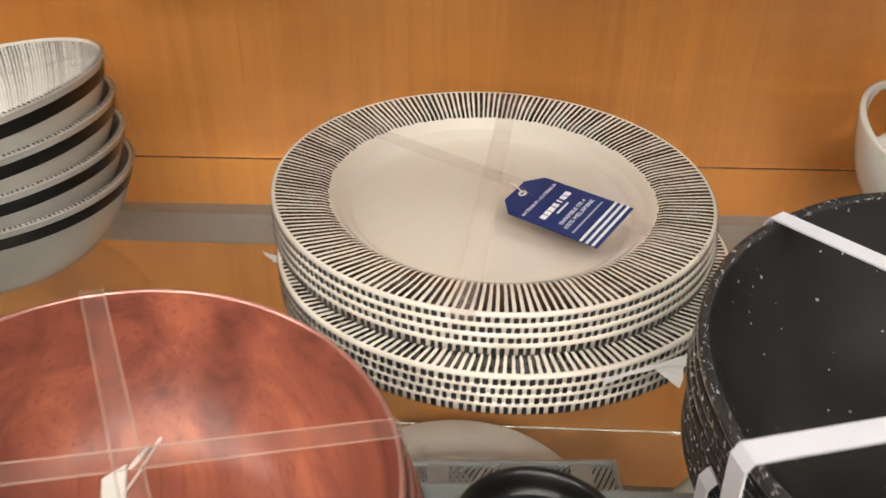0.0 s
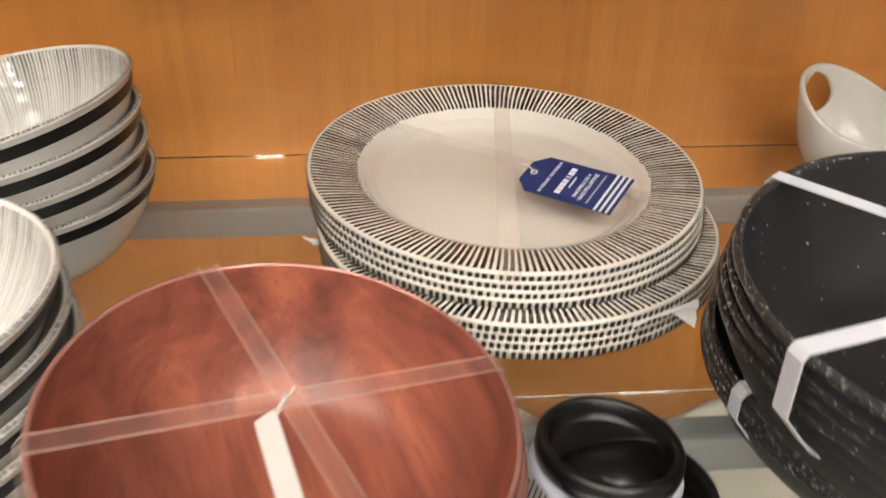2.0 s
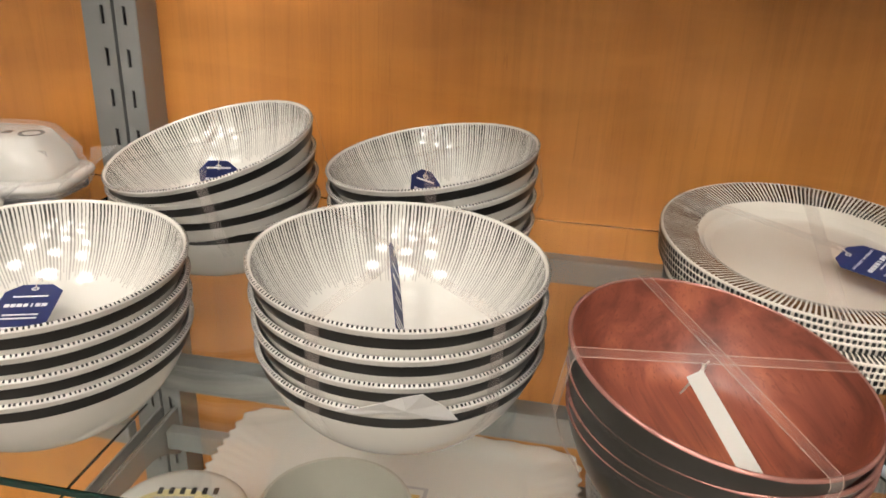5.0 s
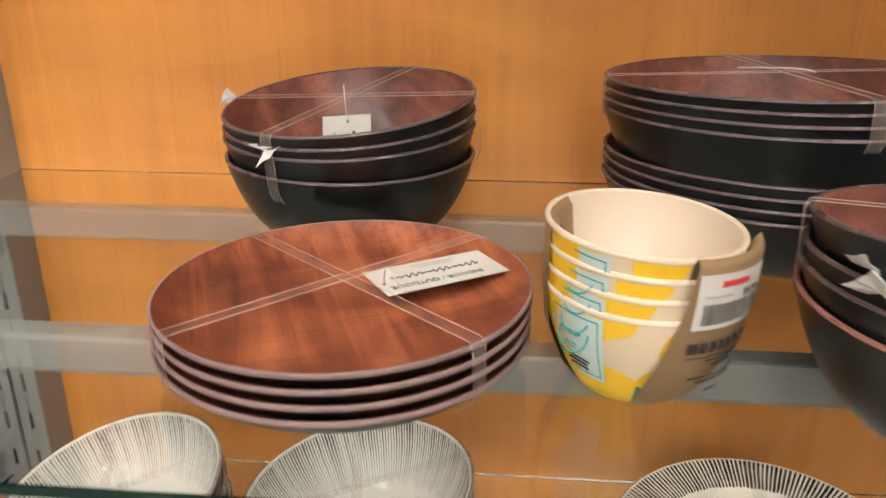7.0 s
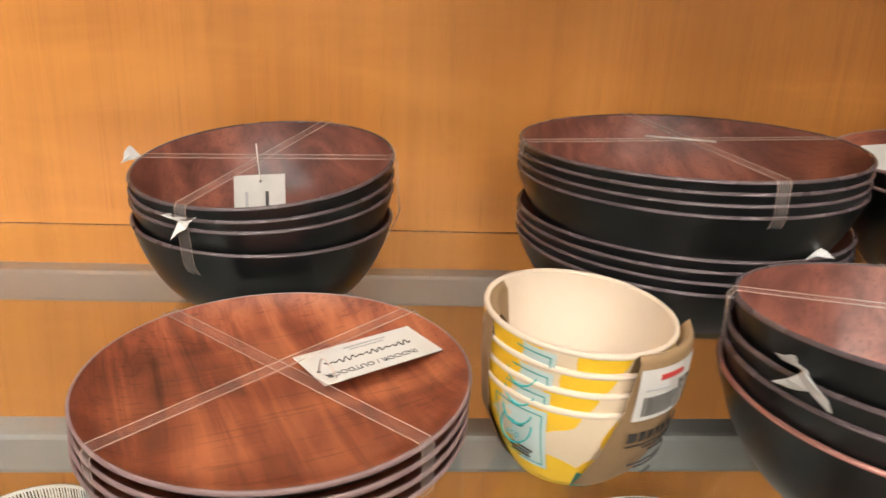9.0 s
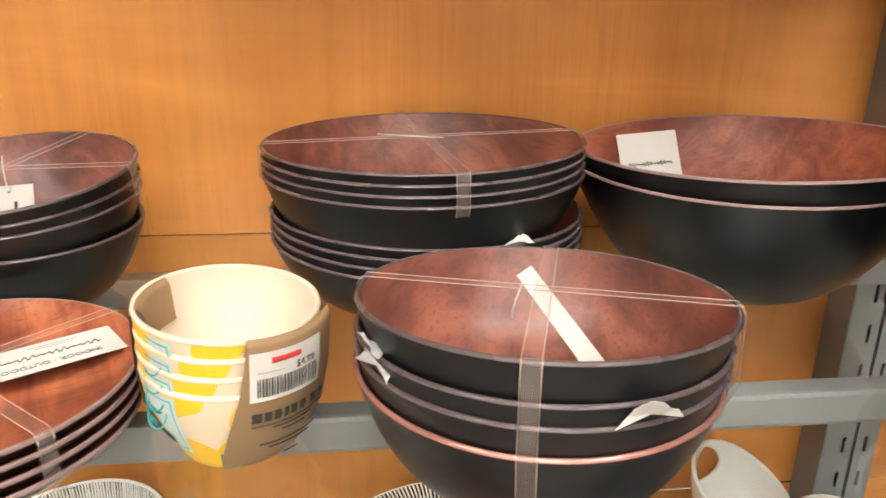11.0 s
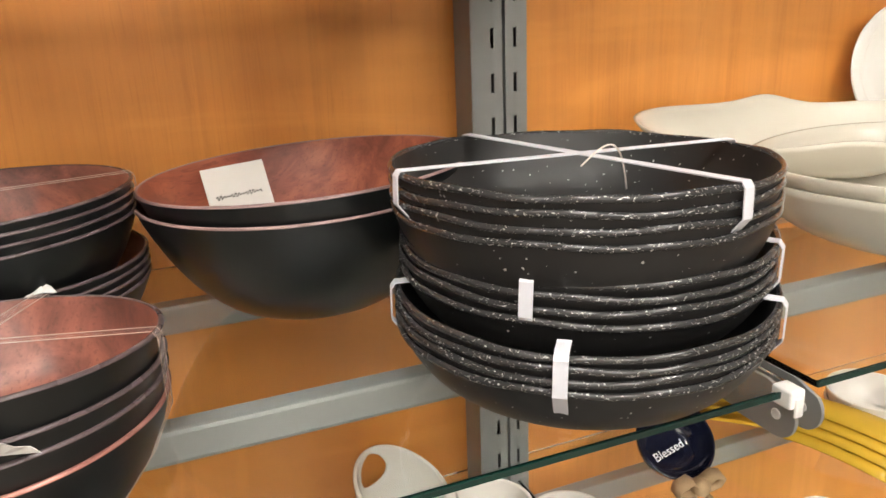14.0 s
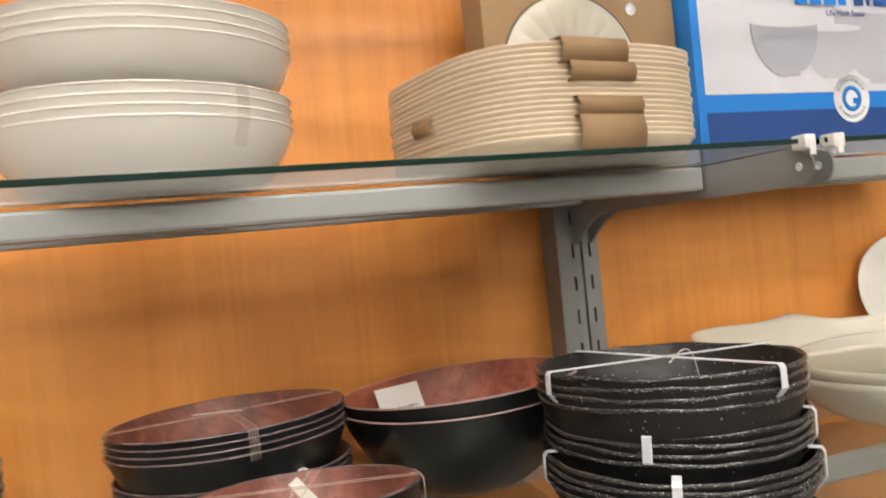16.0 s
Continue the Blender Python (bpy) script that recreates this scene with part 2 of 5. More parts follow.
SPECK = speckled()
SPECK_RIM = chipped_rim()
LEMON = lemon_print()
BAMBOO = coated("cream_bamboo_fibre", (0.72, 0.60, 0.47), 0.42, 140.0, 0.12)
PALE = coated("pale_bamboo_pulp", (0.66, 0.55, 0.40), 0.5, 120.0, 0.15)
STEEL = coated("grey_powder_coat", (0.27, 0.275, 0.27), 0.36, 240.0, 0.10, 0.03, 0.35)
# near-black colour that stands in for shade behind slots and mesh openings
SHADE_STEEL = coated("slot_shadow_steel", (0.05, 0.05, 0.05), 0.6)
GALV = perforated()
TAPE = clear_tape("milky_packing_tape", 0.035, 0.09)
TAPE_CLEAR = clear_tape("clear_packing_tape", 0.015, 0.05)
# pale pink colour for the highlight drawn along tape edges
TAPE_GLINT = shader("tape_edge_glint", (0.80, 0.62, 0.52), 0.3, Alpha=0.42)
STRAP = coated("milky_nylon_strap", (0.66, 0.68, 0.74), 0.36, 120.0, 0.1)
PAPER = coated("white_card", (0.66, 0.645, 0.60), 0.6, 60.0, 0.1)
TISSUE = coated("white_tissue_paper", (0.66, 0.655, 0.64), 0.8, 90.0, 0.12, 0.2)
NAVY = coated("navy_card", (0.018, 0.03, 0.13), 0.5, 60.0, 0.15)
PRINT_WHITE = shader("white_print", (0.82, 0.82, 0.84), 0.6)
PRINT_DARK = shader("dark_print", (0.04, 0.035, 0.03), 0.6)
PRINT_TEAL = shader("teal_print", (0.03, 0.36, 0.34), 0.6)
PRINT_RED = shader("red_print", (0.62, 0.06, 0.05), 0.5)
PRINT_GOLD = shader("gold_print", (0.62, 0.40, 0.12), 0.5)
PRINT_GREY = shader("grey_print", (0.42, 0.42, 0.43), 0.6)
PALE_BLUE = coated("pale_blue_label", (0.62, 0.74, 0.72), 0.6, 60.0, 0.1)
KRAFT = coated("kraft_card", (0.31, 0.195, 0.095), 0.7, 160.0, 0.3, 0.1)
BURLAP = coated("tan_burlap", (0.42, 0.29, 0.16), 0.9, 400.0, 0.5, 0.5)
RUBBER = coated("black_soft_plastic", (0.007, 0.007, 0.007), 0.30, 90.0)
SILICONE = coated("pale_lilac_silicone", (0.62, 0.64, 0.74), 0.45, 90.0, 0.1)
YELLOW = glazed("mustard_yellow_glaze", (0.62, 0.40, 0.04), 0.16)
BOX_BLUE = coated("bright_blue_card", (0.015, 0.20, 0.62), 0.4, 40.0, 0.1)
BOX_NAVY = coated("deep_blue_card", (0.02, 0.07, 0.26), 0.4, 40.0, 0.3)
BOX_WHITE = coated("white_box_card", (0.58, 0.58, 0.63), 0.4, 40.0, 0.06)
CLIP = shader("white_clip_plastic", (0.74, 0.74, 0.72), 0.35)
THREAD = shader("pale_nylon_loop", (0.74, 0.66, 0.60), 0.4)
PLASTER = coated("off_white_wall_paint", (0.50, 0.48, 0.44), 0.8, 30.0, 0.1)
TILE = coated("beige_floor_vinyl", (0.30, 0.27, 0.23), 0.4, 12.0, 0.3)
GLASS = shader("clear_shelf_glass", (0.95, 0.985, 0.97), 0.0, Transmission_Weight=1.0, IOR=1.46)
GLASS_EDGE = shader("green_glass_edge", (0.006, 0.034, 0.027), 0.12, Transmission_Weight=0.25, IOR=1.46)
FILM = shader("clear_shrink_film", (0.9, 0.9, 0.88), 0.12, Alpha=0.18)
GLOW = bpy.data.materials.new("lamp_diffuser_glow")
GLOW.use_nodes = True
_b = GLOW.node_tree.nodes["Principled BSDF"]
_b.inputs["Base Color"].default_value = (0.8, 0.8, 0.8, 1)
_b.inputs["Emission Color"].default_value = (*LAMP_COLOUR, 1)
_b.inputs["Emission Strength"].default_value = LAMP



# ---- mesh helpers ----
def part(name, bm, material, parent=None, label="", smooth=True, m=None):
    """Links a bmesh as one mesh object under a thing or a part."""
    bmesh.ops.recalc_face_normals(bm, faces=bm.faces)
    me = bpy.data.meshes.new(name)
    for f in bm.faces:
        f.smooth = smooth
    bm.to_mesh(me)
    bm.free()
    me.materials.append(material)
    ob = new(name, me)
    if parent:
        ob.parent = parent
    if m is not None:
        ob.matrix_basis = m
    if label:
        tagged(ob, label)
    return ob


def thing(name, m, label, category, group="", kind=""):
    ob = new(name)
    ob.empty_display_size = 0.02
    ob.matrix_basis = m
    return tagged(ob, label, category, group, kind)


def lathe(prof, seg=96, lobes=None):
    """Turns a profile of (r, z) round the axis. lobes(angle, r, z) may bend it."""
    bm = bmesh.new()
    rings = []
    for r, z in prof:
        if r < 1e-6:
            rings.append([bm.verts.new((0, 0, z))])
            continue
        ring = []
        for k in range(seg):
            a = 2 * math.pi * k / seg
            q = lobes(a, r, z) if lobes else (r * math.cos(a), r * math.sin(a), z)
            ring.append(bm.verts.new(q))
        rings.append(ring)
    for a, b in zip(rings, rings[1:]):
        for k in range(seg):
            j = (k + 1) % seg
            if len(a) == 1 and len(b) == 1:
                continue
            if len(a) == 1:
                bm.faces.new((a[0], b[k], b[j]))
            elif len(b) == 1:
                bm.faces.new((a[k], a[j], b[0]))
            else:
                bm.faces.new((a[k], a[j], b[j], b[k]))
    return bm


def box(x0, x1, y0, y1, z0, z1, bevel=0.0, bm=None):
    bm = bm or bmesh.new()
    vs = [bm.verts.new((x, y, z)) for x in (x0, x1) for y in (y0, y1) for z in (z0, z1)]
    fs = [bm.faces.new([vs[i] for i in q]) for q in
          ((0, 1, 3, 2), (4, 6, 7, 5), (0, 4, 5, 1), (2, 3, 7, 6), (0, 2, 6, 4), (1, 5, 7, 3))]
    if bevel:
        es = {e for f in fs for e in f.edges}
        bmesh.ops.bevel(bm, geom=list(es), offset=bevel, segments=2, affect="EDGES", profile=0.6)
    return bm


def prism(outline, thick, bm=None):
    """A flat outline (x, y) with thickness along z."""
    bm = bm or bmesh.new()
    a = [bm.verts.new((x, y, 0)) for x, y in outline]
    b = [bm.verts.new((x, y, thick)) for x, y in outline]
    bm.faces.new(a[::-1])
    bm.faces.new(b)
    for i in range(len(a)):
        j = (i + 1) % len(a)
        bm.faces.new((a[i], a[j], b[j], b[i]))
    return bm


def ribbon(path, side, width, thick=0.0004):
    """A strip along 3D points, its width along side."""
    bm = bmesh.new()
    side = Vector(side).normalized() * width / 2
    rows = []
    n = len(path)
    for i, p in enumerate(path):
        p = Vector(p)
        d = (Vector(path[min(i + 1, n - 1)]) - Vector(path[max(i - 1, 0)])).normalized()
        up = side.cross(d).normalized() * thick
        rows.append([bm.verts.new(p + side), bm.verts.new(p - side), bm.verts.new(p - side + up), bm.verts.new(p + side + up)])
    for a, b in zip(rows, rows[1:]):
        for k in range(4):
            j = (k + 1) % 4
            bm.faces.new((a[k], a[j], b[j], b[k]))
    bm.faces.new(rows[0])
    bm.faces.new(rows[-1][::-1])
    return bm


def tube(path, radius, seg=6):
    bm = bmesh.new()
    rings = []
    n = len(path)
    for i, p in enumerate(path):
        d = (Vector(path[min(i + 1, n - 1)]) - Vector(path[max(i - 1, 0)])).normalized()
        q = d.to_track_quat("Z", "Y")
        r = radius[i] if isinstance(radius, (list, tuple)) else radius
        rings.append([bm.verts.new(Vector(p) + q @ Vector((r * math.cos(2 * math.pi * k / seg), r * math.sin(2 * math.pi * k / seg), 0))) for k in range(seg)])
    for a, b in zip(rings, rings[1:]):
        for k in range(seg):
            j = (k + 1) % seg
            bm.faces.new((a[k], a[j], b[j], b[k]))
    bm.faces.new(rings[0][::-1])
    bm.faces.new(rings[-1])
    return bm


def words(name, body, size, material, parent, m, label=""):
    """Flat lettering in the built-in font, facing +z of m."""
    cu = bpy.data.curves.new(name, "FONT")
    cu.body, cu.size, cu.extrude = body, size, 0.0001
    cu.align_x, cu.align_y, cu.resolution_u = "CENTER", "CENTER", 3
    tmp = bpy.data.objects.new(name, cu)
    me = bpy.data.meshes.new_from_object(tmp)
    bpy.data.objects.remove(tmp)
    me.materials.append(material)
    ob = new(name, me)
    ob.parent = parent
    ob.matrix_basis = m
    if label:
        tagged(ob, label)
    return ob


def bar(parent, x, y, w, h, material, z=0.0008, turn=0.0, name="print_bar"):
    return part(name, box(-w / 2, w / 2, -h / 2, h / 2, 0, 0.0002), material, parent, m=pose(x, y, z, 0, 0, turn), smooth=False)


def arc(R, h, rb, top=68.0, steps=14):
    """Wall of a bowl from the edge of its base to its rim."""
    out = []
    t1 = radians(top)
    for i in range(steps + 1):
        t = t1 * i / steps
        out.append((rb + (R - rb) * math.sin(t) / math.sin(t1), h * (1 - math.cos(t)) / (1 - math.cos(t1))))
    return out


def wander(a, r, z):
    """A rim that is not quite true."""
    d = 0.0007 * math.sin(5 * a + 0.6) + 0.0005 * math.sin(11 * a + 2.0)
    return (r * math.cos(a), r * math.sin(a), z + d)


# ---- kinds of bowls and plates, each with its base at its own origin ----
def bowl_parts(ob, R, h, rb, th, outer, inner, rim, top=68.0, lip=0.0011, band=None, foot=None, seg=96, bead=False, ticks=0):
    side = arc(R, h, rb, top)
    out = [(0.0, 0.0015), (rb * 0.86, 0.0015), (rb * 0.92, 0.0), (rb, 0.0)] + side[1:]
    part("body", lathe(out, seg), outer, ob)
    ins = [(max(r - th, 0.0), z + (th if i == 0 else th * (1 - i / len(side)))) for i, (r, z) in enumerate(side)]
    ins = [(0.0, th)] + [(rb * k, th) for k in (0.4, 0.75)] + ins[:-1] + [(R - th, h)]
    part("lining", lathe(ins, seg), inner, ob)
    part("rim", lathe([(R - th - 0.0001, h - 0.0006), (R - th * 0.8, h + lip * 0.55), (R - th / 2, h + lip * 0.8), (R - th * 0.2, h + lip * 0.55),
                       (R + 0.0004, h - 0.0006), (R + 0.0004, h - lip), (R - 0.0003, h - lip * 1.3)], seg), rim, ob)
    if bead:
        part("bead", lathe([(R - th - 0.0002, h - 0.0008), (R - th + 0.0004, h + 0.0012), (R - 0.0006, h + 0.0019), (R + 0.0009, h + 0.0010), (R + 0.0014, h - 0.0007),
                            (R + 0.0010, h - 0.0022), (R - 0.0004, h - 0.0029)], seg, wander), rim, ob)
    if ticks:
        # each ray turns over the lip as a short dark tick
        bm = bmesh.new()
        rng = random.Random(11)
        for k in range(ticks):
            a, w = 2 * math.pi * (k + rng.uniform(-0.12, 0.12)) / ticks, math.pi / ticks * rng.uniform(0.36, 0.55)
            rows = [[bm.verts.new((r * math.cos(a + q), r * math.sin(a + q), z)) for r, z in
                     ((R - th * 0.50, h + lip * 0.88), (R - th * 0.22, h + lip * 0.68), (R + 0.0003, h + lip * 0.25))] for q in (-w, w)]
            for i in range(2):
                bm.faces.new((rows[0][i], rows[1][i], rows[1][i + 1], rows[0][i + 1]))
        part("inked_edge", bm, INK, ob)
    if band:
        z0, z1 = band
        ring = []
        for i in range(7):
            z = z0 + (z1 - z0) * i / 6
            for (ra, za), (rc, zc) in zip(side, side[1:]):
                if za <= z <= zc:
                    ring.append((ra + (rc - ra) * (z - za) / (zc - za) + 0.0003, z))
                    break
        part("ink_band", lathe(ring, seg), INK, ob)
    if foot:
        r, d = foot
        part("foot_ring", lathe([(r - 0.006, -d), (r, -d), (r + 0.004, 0.0), (r + 0.010, 0.004)], seg), outer, ob)
    return ob


def striped_bowl(m, label):
    return bowl_parts(thing("striped_bowl", m, label, "bowl", "striped white bowls"), 0.1, 0.068, 0.034, 0.0034,
                      WHITE, BOWL_STRIPES, WHITE, 70.0, 0.0013, (0.0548, 0.0632), ticks=215)


def red_bowl(m, label):
    return bowl_parts(thing("copper_rimmed_bowl", m, label, "bowl", "copper-rimmed wood bowls"), 0.0905, 0.062, 0.046, 0.0024,
                      GREY_OUT, RED_IN, COPPER_RIM, 66.0, 0.0008)


def wood_bowl(m, label):
    return bowl_parts(thing("wood_grain_bowl", m, label, "bowl", "dark wood-grain bowls"), 0.096, 0.0645, 0.046, 0.0026,
                      DARK_OUT, BROWN_IN, GREY_RIM, 66.0)


def pink_rimmed_bowl(m, label):
    return bowl_parts(thing("wood_grain_bowl", m, label, "bowl", "dark wood-grain bowls"), 0.096, 0.0645, 0.046, 0.0026,
                      DARK_OUT, BROWN_IN, COPPER_RIM, 66.0)


def wide_bowl(m, label, h=0.052, rb=0.075):
    return bowl_parts(thing("wide_pasta_bowl", m, label, "bowl", "wide wood-grain bowls"), 0.1285, h, rb, 0.0026,
                      DARK_OUT, BROWN_IN, GREY_RIM, 62.0)


def serving_bowl(m, label):
    return bowl_parts(thing("serving_bowl", m, label, "bowl", "large serving bowls"), 0.146, 0.108, 0.05, 0.003,
                      DARK_OUT, RED_IN, PINK_RIM, 48.0, foot=(0.05, 0.004))


def speckled_bowl(m, label, h=0.047):
    ob = thing("speckled_bowl", m, label, "bowl", "black speckled bowls")
    return bowl_parts(ob, 0.131, h, 0.078, 0.0028, SPECK, SPECK, SPECK_RIM, 64.0, 0.0010, bead=True)


def striped_plate(m, label):
    ob = thing("striped_dinner_plate", m, label, "plate", "striped dinner plates")
    top = [(0.0, 0.0225), (0.055, 0.0225), (0.080, 0.0230), (0.0905, 0.0255), (0.0965, 0.0315), (0.1003, 0.0358), (0.106, 0.0382), (0.12, 0.0406),
           (0.130, 0.0422), (0.1335, 0.0425)]
    part("face", lathe(top, 128), PLATE_STRIPES, ob)
    under = [(0.0, 0.0185), (0.066, 0.0185), (0.068, 0.0), (0.073, 0.0), (0.080, 0.0170), (0.092, 0.0290), (0.104, 0.0330), (0.121, 0.0354),
             (0.1315, 0.0352), (0.1344, 0.0357), (0.1353, 0.0365), (0.1355, 0.0408)]
    part("underside", lathe(under, 128), CREAM, ob)
    part("rim", lathe([(0.1335, 0.0425), (0.1346, 0.0427), (0.1354, 0.0419), (0.1355, 0.0408)], 128), CREAM, ob)
    # short dark ticks on the edge, where each ray turns over the rim
    bm = bmesh.new()
    rng = random.Random(5)
    for k in range(196):
        a = 2 * math.pi * (k + rng.uniform(-0.10, 0.10)) / 196
        w = 0.0095 * rng.uniform(0.80, 1.12)
        vs = []
        for s in (-w, w):
            for r, z in ((0.1340, 0.0356), (0.1353, 0.0364), (0.1356, 0.0385), (0.1357, 0.0415)):
                vs.append(bm.verts.new(((r + 0.0003) * math.cos(a + s), (r + 0.0003) * math.sin(a + s), z - 0.0002)))
        for i in range(3):
            bm.faces.new((vs[i], vs[i + 1], vs[i + 5], vs[i + 4]))
    part("inked_edge", bm, INK, ob)
    return ob


def wood_plate(m, label):
    ob = thing("wood_grain_plate", m, label, "plate", "wood-grain plates")
    R = 0.101
    part("face", lathe([(0.0, 0.004), (0.06, 0.0042), (0.078, 0.006), (0.09, 0.0105), (0.0965, 0.0155), (R - 0.001, 0.0192)], 112), PLATE_WOOD, ob)
    part("underside", lathe([(0.0, 0.001), (0.068, 0.001), (0.07, 0.0), (0.076, 0.0), (0.088, 0.005), (0.096, 0.0115), (R, 0.0165)], 112), DARK_OUT, ob)
    part("rim", lathe([(R - 0.001, 0.0192), (R - 0.0002, 0.0196), (R + 0.0008, 0.0188), (R, 0.0165)], 112), PINK_RIM, ob)
    return ob


def lerp_stack(build, label, n, bottom, top, h, gaps=None, spin=37.0):
    """n nested pieces. bottom and top: rim centre (x, y, z) and tilts (rx, ry) of the lowest and the highest."""
    first = None
    for i in range(n):
        u = (gaps[i] if gaps else i / max(n - 1, 1))
        c = [bottom[k] + (top[k] - bottom[k]) * u for k in range(5)]
        m = pose(c[0], c[1], c[2], c[3], c[4], 0) @ pose(0, 0, -h, 0, 0, spin * i)
        if first is None:
            first = build(m, label)
        else:
            tagged(copy_thing(first, m), label)
    return first


def strip_over(name, label, m, phi, pts, width, material, category="tape", edges=False):
    """A strip across a stack: pts are (s, z) along the direction phi, in the pose m."""
    ob = thing(name, m @ pose(0, 0, 0, 0, 0, phi), label, category)
    if not edges:
        part("strip", ribbon([(s, 0, z) for s, z in pts], (0, 1, 0), width), material, ob)
    else:
        k = len(pts) // 2
        part("strip", ribbon([(s, 0, z) for s, z in pts[k - 1:k + 1]], (0, 1, 0), width), TAPE_CLEAR, ob)
        for end in (pts[:k], pts[k:]):
            part("side_strip", ribbon([(s, 0, z) for s, z in end], (0, 1, 0), width), material, ob)
        # thin pale tubes imitate the bright glint on both edges of the tape
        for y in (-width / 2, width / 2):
            part("strip_edge", tube([(s, y, z + 0.0003) for s, z in pts], 0.00026, 4), TAPE_GLINT, ob)
    return ob


def loop_path(p, q, rise, swing, steps=14):
    p, q = Vector(p), Vector(q)
    out = []
    for i in range(steps + 1):
        t = i / steps
        s = math.sin(math.pi * t)
        out.append(p.lerp(q, t) + Vector((swing[0] * s, swing[1] * s, rise * s)))
    return out


# ---- the room and the shelf wall ----
def slab(name, x0, x1, y0, y1, z0, z1, material, label, category):
    ob = part(name, box(x0, x1, y0, y1, z0, z1), material, smooth=False)
    return tagged(ob, label, category, kind="structure")


slab("wall_back_panel", -4.0, 4.0, WALL, WALL + 0.02, 0.0, 3.8, WALLWOOD, "honey-coloured maple laminate back panel behind the shelves", "wall")
slab("wall_behind", -4.0, 4.0, WALL + 0.02, WALL + 0.14, 0.0, 3.8, PLASTER, "plain painted wall behind the panel", "wall")
slab("wall_west", -4.12, -4.0, -10.0, WALL + 0.14, 0.0, 3.8, PLASTER, "plain off-white shop wall", "wall")
slab("wall_east", 4.0, 4.12, -10.0, WALL + 0.14, 0.0, 3.8, PLASTER, "plain off-white shop wall", "wall")
slab("wall_south", -4.12, 4.12, -10.12, -10.0, 0.0, 3.8, PLASTER, "plain off-white shop wall", "wall")
slab("floor", -4.12, 4.12, -10.12, WALL + 0.14, -0.1, 0.0, TILE, "beige vinyl shop floor", "floor")
slab("ceiling", -4.12, 4.12, -10.12, WALL + 0.14, 3.8, 3.9, PLASTER, "white shop ceiling", "ceiling")


def ceiling_light(x, y, w=0.6, d=0.6):
    ob = thing("ceiling_light", pose(x, y, 3.8), "flat white ceiling light with a glowing diffuser", "lamp", "ceiling lights")
    bm = bmesh.new()
    for q in ((-w / 2 - .03, -w / 2, -d / 2 - .03, d / 2 + .03), (w / 2, w / 2 + .03, -d / 2 - .03, d / 2 + .03),
              (-w / 2, w / 2, -d / 2 - .03, -d / 2), (-w / 2, w / 2, d / 2, d / 2 + .03)):
        box(*q, -0.03, -0.001, bm=bm)
    part("frame", bm, STEEL, ob, smooth=False)
    part("diffuser", box(-w / 2, w / 2, -d / 2, d / 2, -0.018, -0.006), GLOW, ob, smooth=False)


for gx in (-2.2, -0.7, 0.8):
    for k, gy in enumerate((-1.7, -3.3, -4.9, -6.5, -8.1)):
        ceiling_light(gx + 0.3 * (k % 2), gy)


def upright(x, phase):
    """Double-slotted steel standard, from the floor to above the shelves."""
    ob = thing("slotted_upright", pose(x, 0, 0), "grey steel upright with two rows of slots", "upright", "slotted uprights")
    part("channel_side", box(-0.0260, -0.0245, 0.0, WALL - 0.0005, 0.05, 2.7, 0.0004), STEEL, ob, smooth=False)
    part("channel_side", box(0.042, 0.0435, 0.0, WALL - 0.0005, 0.05, 2.7, 0.0004), STEEL, ob, smooth=False)
    # added dark sheet: the shade inside the hollow channel, put into its colour
    part("channel_back", box(-0.0243, 0.0418, 0.020, 0.022, 0.05, 2.7), SHADE_STEEL, ob, smooth=False)
    pitch, tall = 0.0487, 0.021
    for cx in (0.0, 0.028):
        bm = bmesh.new()
        box(cx - 0.0245 if cx == 0 else cx - 0.0118, cx - 0.0021, -0.0005, 0.0015, 0.05, 2.7, bm=bm)
        box(cx + 0.0021, cx + 0.0118 if cx == 0 else cx + 0.0140, -0.0005, 0.0015, 0.05, 2.7, bm=bm)
        z = phase - pitch * int((phase - 0.1) / pitch)
        last = 0.05
        while z < 2.65:
            box(cx - 0.0021, cx + 0.0021, -0.0005, 0.0015, last, z - tall / 2, bm=bm)
            last = z + tall / 2
            z += pitch
        box(cx - 0.0021, cx + 0.0021, -0.0005, 0.0015, last, 2.7, bm=bm)
        part("slotted_face", bm, STEEL, ob, smooth=False)
    part("groove", box(0.0118, 0.0162, 0.006, 0.0075, 0.05, 2.7), STEEL, ob, smooth=False)
    part("groove_side", box(0.0112, 0.0118, 0.0, 0.0075, 0.05, 2.7), STEEL, ob, smooth=False)
    part("groove_side", box(0.0162, 0.0168, 0.0, 0.0075, 0.05, 2.7), STEEL, ob, smooth=False)


upright(RIGHT + 0.008, 1.5740)
upright(LEFT - 0.028, 1.4170)
upright(RIGHT + 1.25, 1.5740)


